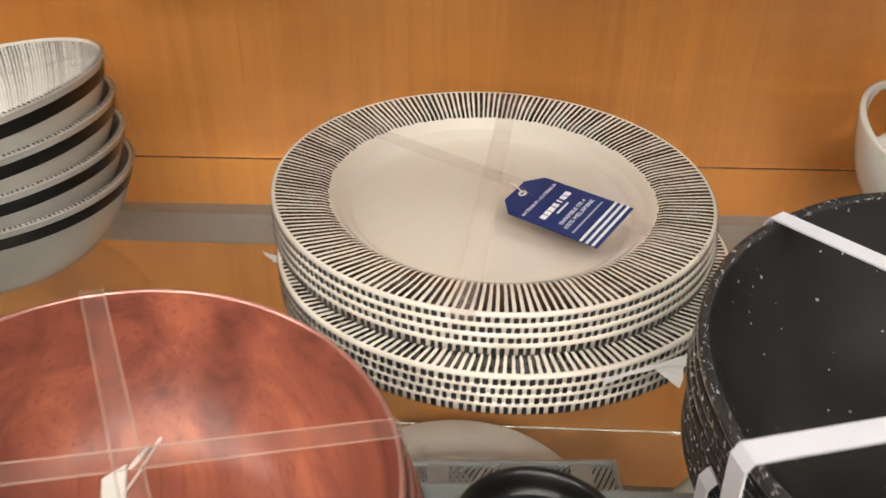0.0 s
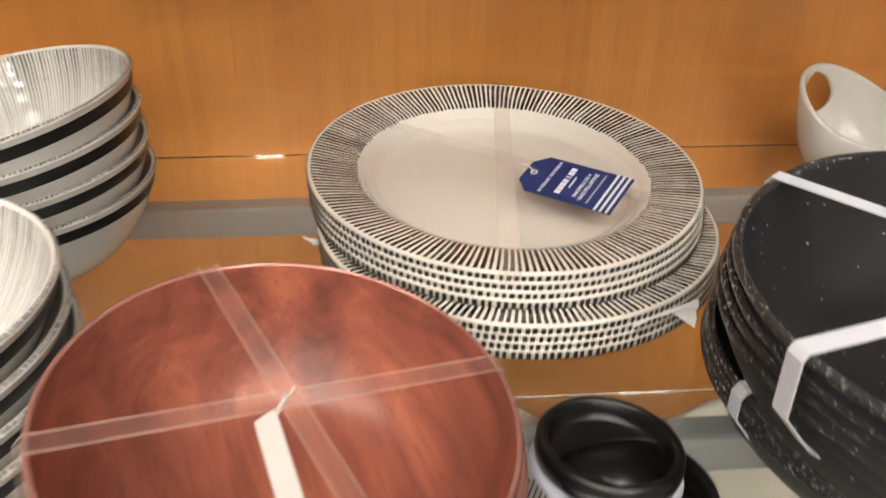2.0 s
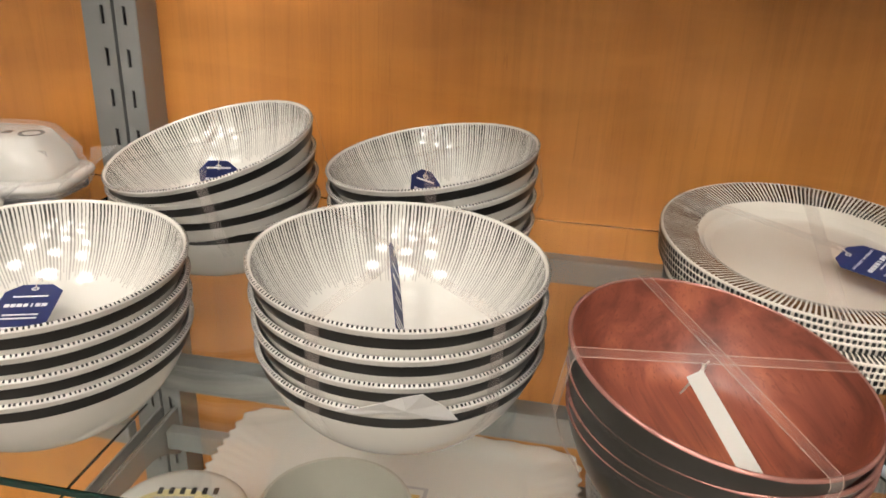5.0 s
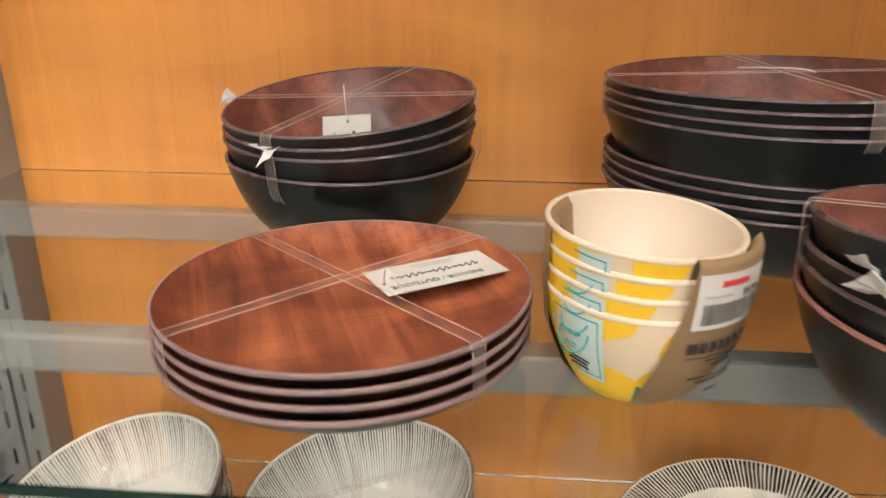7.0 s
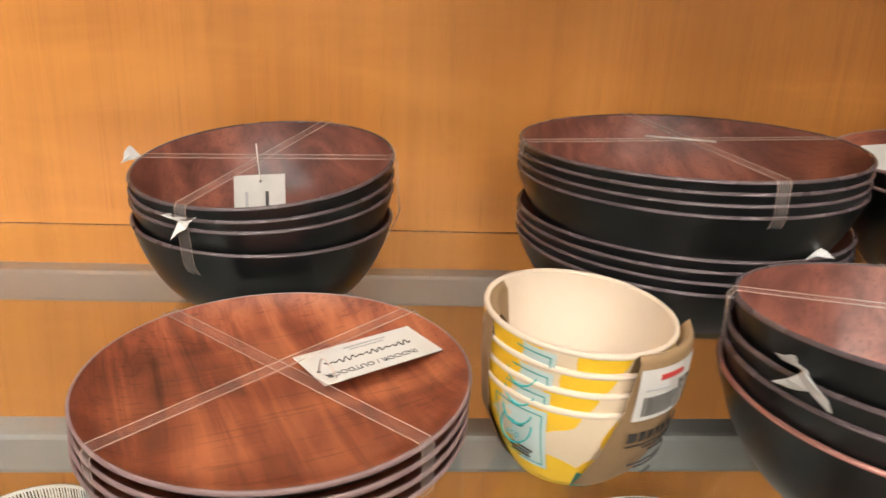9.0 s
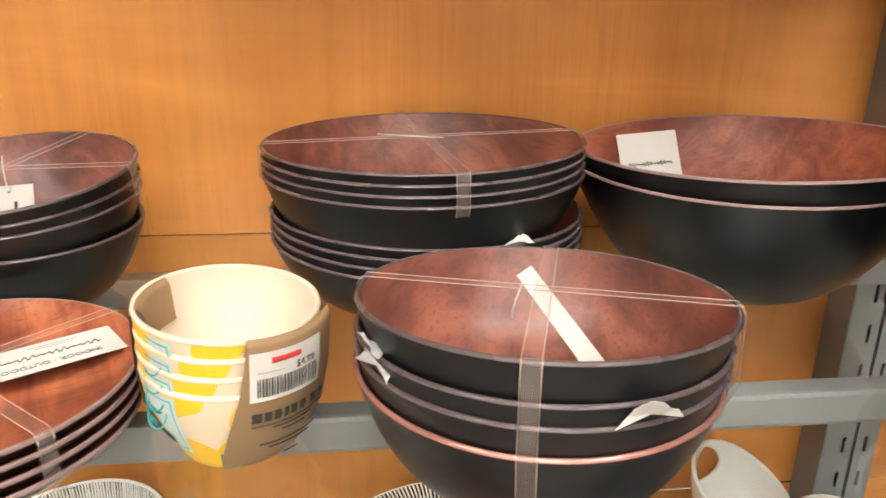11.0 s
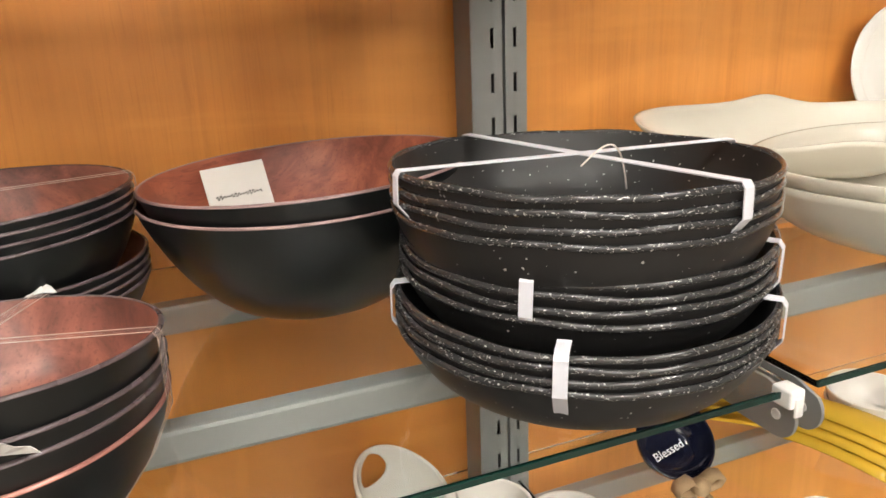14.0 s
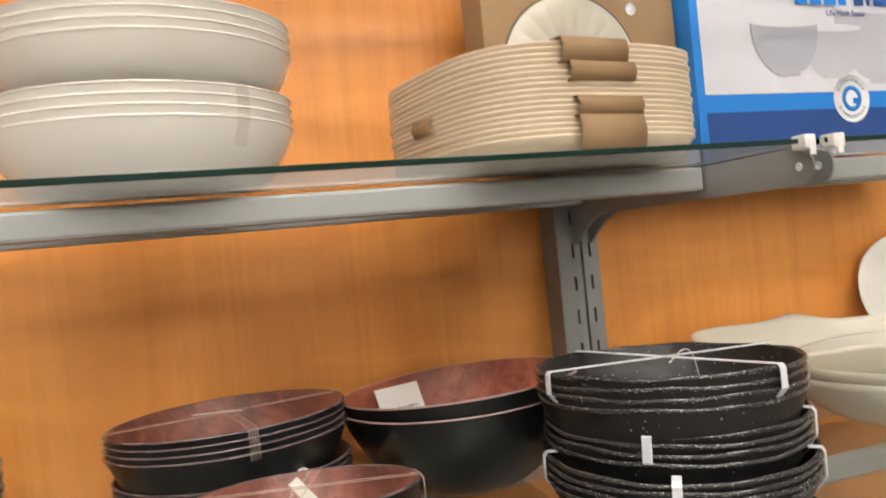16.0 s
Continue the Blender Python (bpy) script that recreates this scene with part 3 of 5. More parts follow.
def bracket(x, z, reach, side):
    """Arm that carries a pane, with a white clip at its nose. side: -1 left bay, 1 right bay."""
    ob = thing("shelf_bracket", pose(x, 0, z), "grey steel shelf bracket with a rounded nose and white clip", "bracket", "shelf brackets")
    r = 0.017
    pts = [(0.0, 0.0), (0.0, -0.075)]
    for i in range(9):                    # sweep from the upright to the slim arm
        t = i / 8
        pts.append((-0.008 - 0.085 * t, -0.075 + 0.040 * math.sin(t * math.pi / 2)))
    for i in range(11):                   # round nose
        a = -math.pi / 2 - math.pi * 0.75 * i / 10
        pts.append((-reach + r + r * math.cos(a) * 1.0, -0.019 + r * math.sin(a)))
    pts.append((-reach + r * 1.6, 0.0))
    bm = prism(pts, 0.0028)
    arm = part("arm", bm, STEEL, ob, m=Matrix(((0, 0, 1, -0.0014), (1, 0, 0, 0), (0, 1, 0, 0), (0, 0, 0, 1))), smooth=False)
    part("rivet_hole", lathe([(0.0, 0.0), (0.0042, 0.0), (0.0042, 0.0004), (0.0036, 0.0008)], 16), CLIP, ob, m=pose(-0.0016, -reach + r, -0.019, 0, -90, 0))
    part("rivet_hole", lathe([(0.0, 0.0), (0.0042, 0.0), (0.0042, 0.0004), (0.0036, 0.0008)], 16), CLIP, ob, m=pose(0.0016, -reach + r, -0.019, 0, 90, 0))
    if side == 1 and z < 1.6:
        return
    c = part("clip", box(-0.0068, 0.0068, -0.008, 0.009, -0.004, 0.0095, 0.002), CLIP, ob, "white plastic glass clip", m=pose(side * 0.006, -reach + 0.004, 0.0))
    part("clip_tongue", box(-0.0035, 0.0035, -0.0115, -0.0095, -0.010, 0.004, 0.0008), CLIP, ob, m=pose(side * 0.005, -reach + 0.006, 0.0))


def rail(x0, x1, y, z, tall=0.030, label="grey steel shelf rail"):
    """Box rail with rounded top, its top at z."""
    ob = part("shelf_rail", box(x0, x1, y - 0.010, y + 0.010, z - tall, z, 0.0035), STEEL, smooth=True)
    for p in ob.data.polygons:
        p.use_smooth = False
    return tagged(ob, label, "rail", "shelf rails")


def glass_shelf(x0, x1, front, z):
    ob = thing("glass_shelf", pose(0, 0, z), "clear glass shelf with a green polished edge", "shelf", "glass shelves")
    pane = part("pane", box(x0, x1, front + 0.0022, WALL - 0.002, -0.0052, 0.0), GLASS, ob, smooth=False)
    edge = part("front_edge", box(x0, x1, front, front + 0.0020, -0.0050, -0.0002, 0.0006), GLASS_EDGE, ob, "dark green glass edge", smooth=False)
    pane.visible_shadow = False
    edge.visible_shadow = False


BAYS = ((-2.42, LEFT - 0.034), (LEFT + 0.006, RIGHT + 0.016), (RIGHT + 0.034, 1.242))
LEVELS = ((Z0, -0.530, -0.360), (Z1, -0.516, -0.350), (Z2, -0.448, -0.296), (Z3, -0.448, -0.292), (Z4, -0.448, -0.292))
for z, front, mid in LEVELS:
    for x0, x1 in BAYS:
        glass_shelf(x0, x1, front, z)
        rail(x0 + 0.008, x1 - 0.008, -0.034, z - (0.0065 if z > 1.6 else 0.0165), 0.020 if z > 1.6 else 0.030)
        rail(x0 + 0.008, x1 - 0.008, mid, z - 0.0075, 0.026)
    for x in (RIGHT, LEFT - 0.028):
        bracket(x + 0.013, z - 0.0066, -front + 0.004, -1)
        bracket(x + 0.037, z - 0.0066, -front + 0.004, 1)

# ---- shelf with striped tableware ----
PLATES = "cream dinner plate with inked rays round its rim, stacked"
lerp_stack(striped_plate, PLATES, 4, (-0.470, -0.200, Z1 + 0.0425, 0.0, 0.3), (-0.471, -0.198, Z1 + 0.0588, 0.6, 0.5), 0.0425, spin=41)
lerp_stack(striped_plate, PLATES, 4, (-0.476, -0.180, Z1 + 0.0698, 3.4, 1.6), (-0.477, -0.176, Z1 + 0.0862, 4.0, 1.8), 0.0425, spin=53)
BOWLS = "white bowl with inked rays inside and a black band, stacked"
for bot, top in (((-0.800, -0.385, Z1 + 0.068, 0, 0), (-0.800, -0.392, Z1 + 0.1275, 0.7, 1.5)),
                 ((-0.826, -0.150, Z1 + 0.068, 0, -1.0), (-0.825, -0.162, Z1 + 0.131, 2.3, -8.7)),
                 ((-1.040, -0.165, Z1 + 0.068, 0, -1.0), (-1.034, -0.190, Z1 + 0.131, 9.5, -11.8)),
                 ((-1.040, -0.440, Z1 + 0.068, 0, 0), (-1.036, -0.445, Z1 + 0.122, 1.5, 0.4))):
    lerp_stack(striped_bowl, BOWLS, 4, bot, top, 0.068)
lerp_stack(red_bowl, "red-brown wood-grain bowl with a copper rim, in a taped stack", 4,
           (-0.592, -0.430, Z1 + 0.062, 0.5, 1.0), (-0.5965, -0.442, Z1 + 0.1055, 4.3, 9.0), 0.062, (0, 0.22, 0.58, 1.0))
BLACK = "black melamine bowl with white speckles, in a strapped stack"
DEEP = "deep black melamine bowl with white speckles, in a strapped stack"


def deep_speckled(m, label):
    return speckled_bowl(m, label, 0.062)


lerp_stack(speckled_bowl, BLACK, 4, (-0.262, -0.376, Z1 + 0.047, 0, 0), (-0.262, -0.380, Z1 + 0.0625, 0, -0.5), 0.047)
lerp_stack(deep_speckled, DEEP, 4, (-0.274, -0.405, Z1 + 0.102, 1.2, -1.5), (-0.280, -0.426, Z1 + 0.1355, 1.6, -2.1), 0.062)

# ---- shelf with wood-grain tableware ----
DARK = "black bowl with a brown wood-grain lining, in a taped stack"
lerp_stack(wood_bowl, DARK, 4, (-0.828, -0.112, Z2 + 0.0655, 0.5, 0.6), (-0.827, -0.115, Z2 + 0.1065, 5.6, -3.9), 0.0645, (0, 0.50, 0.73, 1.0))
# the lowest of this stack alone has a copper-pink rim
low, high = (-0.474, -0.366, Z2 + 0.0645, 0, 0), (-0.473, -0.369, Z2 + 0.1018, -5.6, 0.9)
lerp_stack(pink_rimmed_bowl, "black bowl with a copper-pink rim, under a taped stack", 1, low, high, 0.0645)
mid_low = [p + (q - p) * 0.33 for p, q in zip(low, high)]
lerp_stack(wood_bowl, DARK, 3, mid_low, high, 0.0645, (0.0, 0.36, 1.0))
lerp_stack(wood_plate, "mahogany wood-grain plate with a pinkish rim, in a taped stack", 4,
           (-0.793, -0.318, Z2 + 0.0192, 0, 0), (-0.792, -0.318, Z2 + 0.0435, 0.2, -1.0), 0.0192, spin=7)
WIDE = "wide black bowl with a brown wood-grain lining, in a taped stack"


def deep_wide(m, label):
    return wide_bowl(m, label, 0.070, 0.066)


lerp_stack(wide_bowl, WIDE, 4, (-0.504, -0.105, Z2 + 0.052, 0, 0), (-0.504, -0.102, Z2 + 0.0715, -1.6, 0.3), 0.052)
lerp_stack(deep_wide, WIDE, 4, (-0.508, -0.112, Z2 + 0.1060, -1.0, -0.8), (-0.508, -0.111, Z2 + 0.1280, -1.2, -1.3), 0.070)
lerp_stack(serving_bowl, "large black serving bowl with a red-brown wood-grain lining", 2,
           (-0.238, -0.122, Z2 + 0.112, 0, -2.0), (-0.235, -0.124, Z2 + 0.1255, -2.0, -2.8), 0.108)
lerp_stack(speckled_bowl, BLACK, 4, (-0.098, -0.352, Z2 + 0.0475, 1, 0), (-0.098, -0.353, Z2 + 0.0725, 2.2, 0), 0.047)
lerp_stack(speckled_bowl, BLACK, 4, (-0.088, -0.336, Z2 + 0.0815, 1.8, 0.8), (-0.086, -0.335, Z2 + 0.1065, 1.9, 1.0), 0.047)
lerp_stack(deep_speckled, DEEP, 4, (-0.094, -0.342, Z2 + 0.1265, -0.8, 1.0), (-0.095, -0.343, Z2 + 0.1530, -1.3, 1.4), 0.062)


def lemon_bowl(m, label):
    ob = thing("lemon_print_bowl", m, label, "bowl", "lemon-print bowls")
    R, h, rb, th = 0.0494, 0.054, 0.030, 0.0026
    side = [(rb + (R - rb) * (1 - (1 - u) ** 1.7), h * u) for u in [i / 10 for i in range(11)]]
    part("body", lathe([(0, 0.001), (rb * 0.9, 0.0)] + side, 80), LEMON, ob)
    part("lining", lathe([(0, th), (rb - th, th)] + [(r - th, z + th * (1 - z / h)) for r, z in side[1:]], 80), BAMBOO, ob)
    part("rim", lathe([(R - th, h), (R - th * 0.6, h + 0.0012), (R, h + 0.0008), (R + 0.0004, h - 0.0006), (R, h - 0.0016)], 80), BAMBOO, ob)
    return ob


lerp_stack(lemon_bowl, "cream bamboo-fibre bowl with a lemon print, in a kraft sleeve", 4,
           (-0.636, -0.329, Z2 + 0.054, 1.0, 1.5), (-0.637, -0.327, Z2 + 0.0848, 2.0, 3.4), 0.054, spin=9)


# ---- straps and tapes round the stacks ----
def half_path(R, straight, depth, inset):
    return [(R - 0.0006, 0.0016), (R + 0.0020, -0.002), (R + 0.0022, -straight), (R - inset * 0.35, -straight - (depth - straight) * 0.5), (R - inset, -depth)]


def side_path(R, straight, depth, inset):
    h = half_path(R, straight, depth, inset)
    return [(-s, z) for s, z in h[::-1]] + h


def stub_paths(R, straight, depth, inset):
    return [[(k * s, z) for s, z in [(R - 0.016, 0.0016)] + half_path(R, straight, depth, inset)] for k in (-1, 1)]


CLEAR = "clear packing tape wrapped round a stack"
for rim, R, straight, depth, inset, width, phis, edged in (
        ((-0.5965, -0.442, Z1 + 0.1057, 4.3, 9.0), 0.0910, 0.040, 0.088, 0.026, 0.0085, (20, -60), True),
        ((-0.800, -0.392, Z1 + 0.1275, 0.7, 1.5), 0.100, 0.062, 0.115, 0.040, 0.0095, (75, -42), False),
        ((-0.825, -0.162, Z1 + 0.131, 2.3, -8.7), 0.100, 0.060, 0.075, 0.006, 0.0095, (100, 20), False),
        ((-1.034, -0.190, Z1 + 0.131, 9.5, -11.8), 0.100, 0.060, 0.075, 0.006, 0.0095, (110, 20), False),
        ((-0.477, -0.176, Z1 + 0.0870, 4.0, 1.8), 0.1352, 0.050, 0.052, 0.001, 0.0125, (84, -33), False),
        ((-0.827, -0.115, Z2 + 0.1067, 5.6, -3.9), 0.096, 0.042, 0.092, 0.030, 0.0085, (65, -8), True),
        ((-0.792, -0.318, Z2 + 0.0438, 0.2, -1.0), 0.1015, 0.0265, 0.040, 0.010, 0.0080, (45, -43), True),
        ((-0.508, -0.111, Z2 + 0.1282, -1.2, -1.3), 0.1285, 0.024, 0.050, 0.018, 0.0090, (95.5, 4.6), True),
        ((-0.473, -0.369, Z2 + 0.1020, -5.6, 0.9), 0.096, 0.040, 0.094, 0.030, 0.0085, (72.6, -19), True)):
    for phi in phis:
        strip_over("packing_tape", CLEAR, pose(*rim), phi, side_path(R, straight, depth, inset), width, TAPE, "tape", edged)


def strapping(rim, R, straight, depth, inset, phis, across):
    ob = thing("plastic_strap", pose(*rim), "milky white plastic strap round a stack of black bowls", "strap", "plastic straps")
    for phi in phis:
        turn = pose(0, 0, 0.0, 0, 0, phi)
        paths = [side_path(R, straight, depth, inset)] if across else stub_paths(R, straight, depth, inset)
        for p in paths:
            part("strip", ribbon([(s, 0, z) for s, z in p], (0, 1, 0), 0.0085, 0.0008), STRAP, ob, m=turn, smooth=False)


strapping((-0.280, -0.426, Z1 + 0.1375, 1.6, -2.1), 0.1325, 0.030, 0.075, 0.040, (13, -53), True)
strapping((-0.262, -0.380, Z1 + 0.0645, 0, -0.5), 0.1325, 0.014, 0.060, 0.040, (8, 70), False)
strapping((-0.095, -0.343, Z2 + 0.1550, -1.3, 1.4), 0.1325, 0.020, 0.066, 0.048, (0, 101.5), True)
strapping((-0.086, -0.335, Z2 + 0.1085, 1.9, 1.0), 0.1325, 0.024, 0.055, 0.020, (44, 127), False)
strapping((-0.098, -0.353, Z2 + 0.0745, 2.2, 0.0), 0.1325, 0.025, 0.0700, 0.040, (53, 129, -15), False)


# ---- cards, tags and slips of tissue ----
def card(name, label, category, centre, along, up, w, h, material, cut=0.0, thick=0.0006):
    """A card whose width runs along one direction and its height along another."""
    x = Vector(along).normalized()
    z = x.cross(Vector(up)).normalized()
    y = z.cross(x)
    m = Matrix((x, y, z)).transposed().to_4x4()
    m.translation = centre
    ob = thing(name, m, label, category)
    q = [(-w / 2, -h / 2), (w / 2, -h / 2), (w / 2, h / 2 - cut), (w / 2 - cut, h / 2), (-w / 2 + cut, h / 2), (-w / 2, h / 2 - cut)] if cut else \
        [(-w / 2, -h / 2), (w / 2, -h / 2), (w / 2, h / 2), (-w / 2, h / 2)]
    part("card", prism(q, thick), material, ob, smooth=False)
    return ob


def navy_tag(centre, along, up, lettered=False, w=0.038, h=0.062):
    ob = card("hang_tag", "navy blue cut-corner hang tag with white print", "tag", centre, along, up, w, h, NAVY, 0.009)
    k = w / 0.04
    for i, q in enumerate((0.0036, 0.0034, 0.0036, 0.0030, 0.0012, 0.0034, 0.0036)):
        bar(ob, (-0.0126 + 0.0042 * i) * k, 0.005, q * k, 0.0040, PRINT_WHITE, name="print_mark")
    for i, y in enumerate((-0.0215, -0.0250, -0.0285)):
        bar(ob, 0, y * h / 0.062, w, 0.0017, PRINT_WHITE, name="print_stripe")
    if lettered:
        words("lettering", "INTÉRIEUR / EXTÉRIEUR", 0.0031, PRINT_WHITE, ob, pose(0, 0.0165, 0.0007))
        words("lettering", "ENSEMBLE DE 4", 0.0036, PRINT_WHITE, ob, pose(0, -0.0068, 0.0007))
        words("lettering", "100% MELAMINE", 0.0040, PRINT_WHITE, ob, pose(0, -0.0112, 0.0007))
        bar(ob, 0, -0.0170, 0.030, 0.0011, PRINT_GREY)
        bar(ob, 0, 0.0000, 0.011, 0.0012, PRINT_WHITE)
    else:
        for y in (0.0165, -0.007, -0.0115):
            bar(ob, 0, y, 0.024 * k, 0.0016, PRINT_WHITE)
    part("eyelet", lathe([(0.0012, 0.0007), (0.0022, 0.0011), (0.0026, 0.0007)], 12), PAPER, ob, m=pose(0, h / 2 - 0.006, 0))
    part("loop", tube([(0, h / 2 - 0.006, 0.001), (0.001, h / 2 - 0.001, 0.004), (0.002, h / 2 + 0.004, 0.003)], 0.0004), THREAD, ob)
    return ob


# on the plates: its cut end towards the middle of the stack
navy_tag((-0.4366, -0.2143, 1.0930), (0.0217, 0.0267, 0.0100), (-0.0419, 0.0461, 0.0028), True, 0.0375, 0.070)
navy_tag((-0.995, -0.250, 1.1200), (1.0, 0.25, 0.0), (-0.05, -0.15, 1.0), w=0.034, h=0.046)
navy_tag((-0.822, -0.208, 1.1130), (1.0, -0.25, -0.15), (-0.10, -0.15, 1.0), w=0.028, h=0.052)
navy_tag((-1.048, -0.444, 1.088), (0.034, 0.012, 0.0), (-0.040, 0.062, 0.006), w=0.038, h=0.066)
# stands on its edge in the front bowl
navy_tag((-0.806, -0.376, 1.102), (0.10, 0.55, -0.83), (-0.30, 0.85, 0.55), w=0.030, h=0.075)


def white_tag(centre, along, up, w, h):
    return card("swing_tag", "off-white card swing tag with dark print", "tag", centre, along, up, w, h, PAPER)


def scribble(parent, x, y, w, h, material, z=0.0008):
    """A running wave that stands for handwriting-like brand marks."""
    pts = [(x - w / 2 + w * i / 90 + 0.10 * h * math.sin(i * 0.9), y + h * (0.20 + 0.14 * math.sin(i * 0.21)) * math.sin(i * 0.9), z) for i in range(91)]
    return part("brand_mark", tube(pts, 0.00042, 4), material, parent)


# mahogany plates: the print is upside down to the viewer
pt = white_tag((-0.745, -0.2925, 1.3965), (-0.0626, -0.0408, 0.0), (0.019, -0.029, 0.0), 0.076, 0.036)
words("lettering", "INDOOR / OUTDOOR", 0.0058, PRINT_DARK, pt, pose(0.004, 0.0105, 0.0008))
scribble(pt, 0.0, -0.0010, 0.056, 0.0075, PRINT_DARK)
bar(pt, -0.004, -0.0095, 0.022, 0.0012, PRINT_GREY)
bar(pt, -0.004, -0.0125, 0.028, 0.0012, PRINT_GREY)
part("hole", lathe([(0.0, 0.0), (0.0011, 0.0), (0.0011, 0.0002)], 10), PRINT_DARK, pt, m=pose(0.034, 0.004, 0.0007))
part("loop", tube(loop_path((0.034, 0.004, 0.001), (0.030, 0.016, 0.002), 0.012, (0.004, 0.003)), 0.0005), THREAD, pt)
# deep bowls by the wall
dt = white_tag((-0.834, -0.100, 1.4300), (0.0393, -0.004, 0.004), (0.002, 0.012, 0.030), 0.040, 0.034)
bar(dt, -0.010, -0.005, 0.0022, 0.018, PRINT_GREY)
bar(dt, 0.006, -0.004, 0.0026, 0.016, PRINT_DARK, name="brand_mark")
part("hole", lathe([(0.0, 0.0), (0.0012, 0.0), (0.0012, 0.0002)], 10), PRINT_DARK, dt, m=pose(0.001, 0.012, 0.0007))
part("loop", tube(loop_path((0.001, 0.012, 0.001), (0.0, 0.040, 0.006), 0.004, (0.001, 0.0)), 0.0005), THREAD, dt)
# serving bowl
bt = white_tag((-0.286, -0.037, 1.4480), (0.0630, 0.010, 0.003), (-0.008, 0.016, 0.036), 0.062, 0.052)
scribble(bt, 0.0, -0.004, 0.046, 0.0075, PRINT_DARK)
bar(bt, 0.003, -0.019, 0.034, 0.0016, PRINT_GREY)
# front stack of dark bowls, and the copper-rimmed stack: cards seen almost on edge
ft = white_tag((-0.469, -0.385, 1.4520), (-0.016, 0.080, 0.016), (0.75, 0.10, 0.55), 0.088, 0.0095)
for x, w in ((-0.025, 0.018), (0.000, 0.020)):
    bar(ft, x, 0.002, w, 0.0035, PRINT_DARK)
part("loop", tube(loop_path((0.042, 0.0, 0.001), (0.030, -0.020, 0.010), 0.006, (0.004, -0.004)), 0.0005), THREAD, ft)
rt = white_tag((-0.5960, -0.4680, 1.0900), (-0.026, 0.074, 0.016), (0.80, 0.22, 0.50), 0.080, 0.0105)
words("lettering", "INDOOR / OUTDOOR", 0.0034, PRINT_DARK, rt, pose(-0.006, 0.002, 0.0008, 0, 0, 180))
bar(rt, -0.004, -0.0022, 0.030, 0.0014, PRINT_GREY)
part("loop", tube(loop_path((0.038, 0.0, 0.001), (0.052, 0.012, 0.010), 0.012, (0.0, -0.018), 20), 0.0006), THREAD, rt)
part("loop_toggle", tube([(0.040, 0.004, 0.003), (0.049, 0.008, 0.008)], [0.0006, 0.0016]), THREAD, rt)


def loose_loop(a, b, rise, swing):
    tagged(part("tag_loop", tube(loop_path(a, b, rise, swing), 0.0006), THREAD), "pale nylon tag loop lying on a stack", "loop")


loose_loop((-0.545, -0.120, 1.4905), (-0.495, -0.130, 1.4895), 0.004, (0.004, -0.022))
loose_loop((-0.120, -0.385, 1.5145), (-0.060, -0.350, 1.4850), 0.020, (0.010, 0.005))


def tissue(pts, label="torn slip of white tissue paper between bowls"):
    """A crumpled slip: a fan of small facets round its middle."""
    c = sum((Vector(p) for p in pts), Vector()) / len(pts)
    bm = bmesh.new()
    rng = random.Random(int(abs(c.x) * 1e4))
    loop = []
    for a, b in zip(pts, pts[1:] + pts[:1]):
        for k in range(4):
            p = Vector(a).lerp(Vector(b), k / 4)
            loop.append(bm.verts.new(p + Vector((rng.uniform(-1, 1), rng.uniform(-1, 1), rng.uniform(-1, 1))) * 0.0012))
    mid = bm.verts.new(c + Vector((0, -0.001, 0)))
    for a, b in zip(loop, loop[1:] + loop[:1]):
        bm.faces.new((a, b, mid))
    ob = part("tissue_slip", bm, TISSUE, smooth=False)
    s = ob.modifiers.new("thickness", "SOLIDIFY")
    s.thickness = 0.0003
    return tagged(ob, label, "paper", "tissue slips")


tissue([(-0.8101, -0.4985, 1.0835), (-0.7605, -0.4980, 1.1030), (-0.7424, -0.4860, 1.0812), (-0.7700, -0.4900, 1.0800)])
tissue([(-0.4660, -0.4660, 1.4405), (-0.4524, -0.4680, 1.4540), (-0.4350, -0.4610, 1.4408), (-0.4480, -0.4500, 1.4380)])
tissue([(-0.424, -0.329, 1.0590), (-0.382, -0.312, 1.0640), (-0.386, -0.322, 1.0540), (-0.405, -0.290, 1.0610)])
tissue([(-0.604, -0.224, 1.0560), (-0.616, -0.218, 1.0610), (-0.594, -0.214, 1.0540)])
tissue([(-0.8800, -0.200, 1.4450), (-0.858, -0.203, 1.4453), (-0.872, -0.212, 1.4335), (-0.868, -0.180, 1.4440)])
tissue([(-0.9240, -0.085, 1.4560), (-0.932, -0.090, 1.4660), (-0.938, -0.095, 1.4520)])
tissue([(-0.5680, -0.3950, 1.4530), (-0.5664, -0.4070, 1.4580), (-0.5600, -0.4150, 1.4480), (-0.5560, -0.3980, 1.4460)])
tissue([(-0.5690, -0.3995, 1.4415), (-0.5650, -0.4110, 1.4545), (-0.5560, -0.4240, 1.4405), (-0.5520, -0.4050, 1.4400)])
tissue([(-0.4626, -0.2244, 1.4310), (-0.4480, -0.2110, 1.4400), (-0.4400, -0.2211, 1.4320), (-0.4520, -0.2050, 1.4290)])


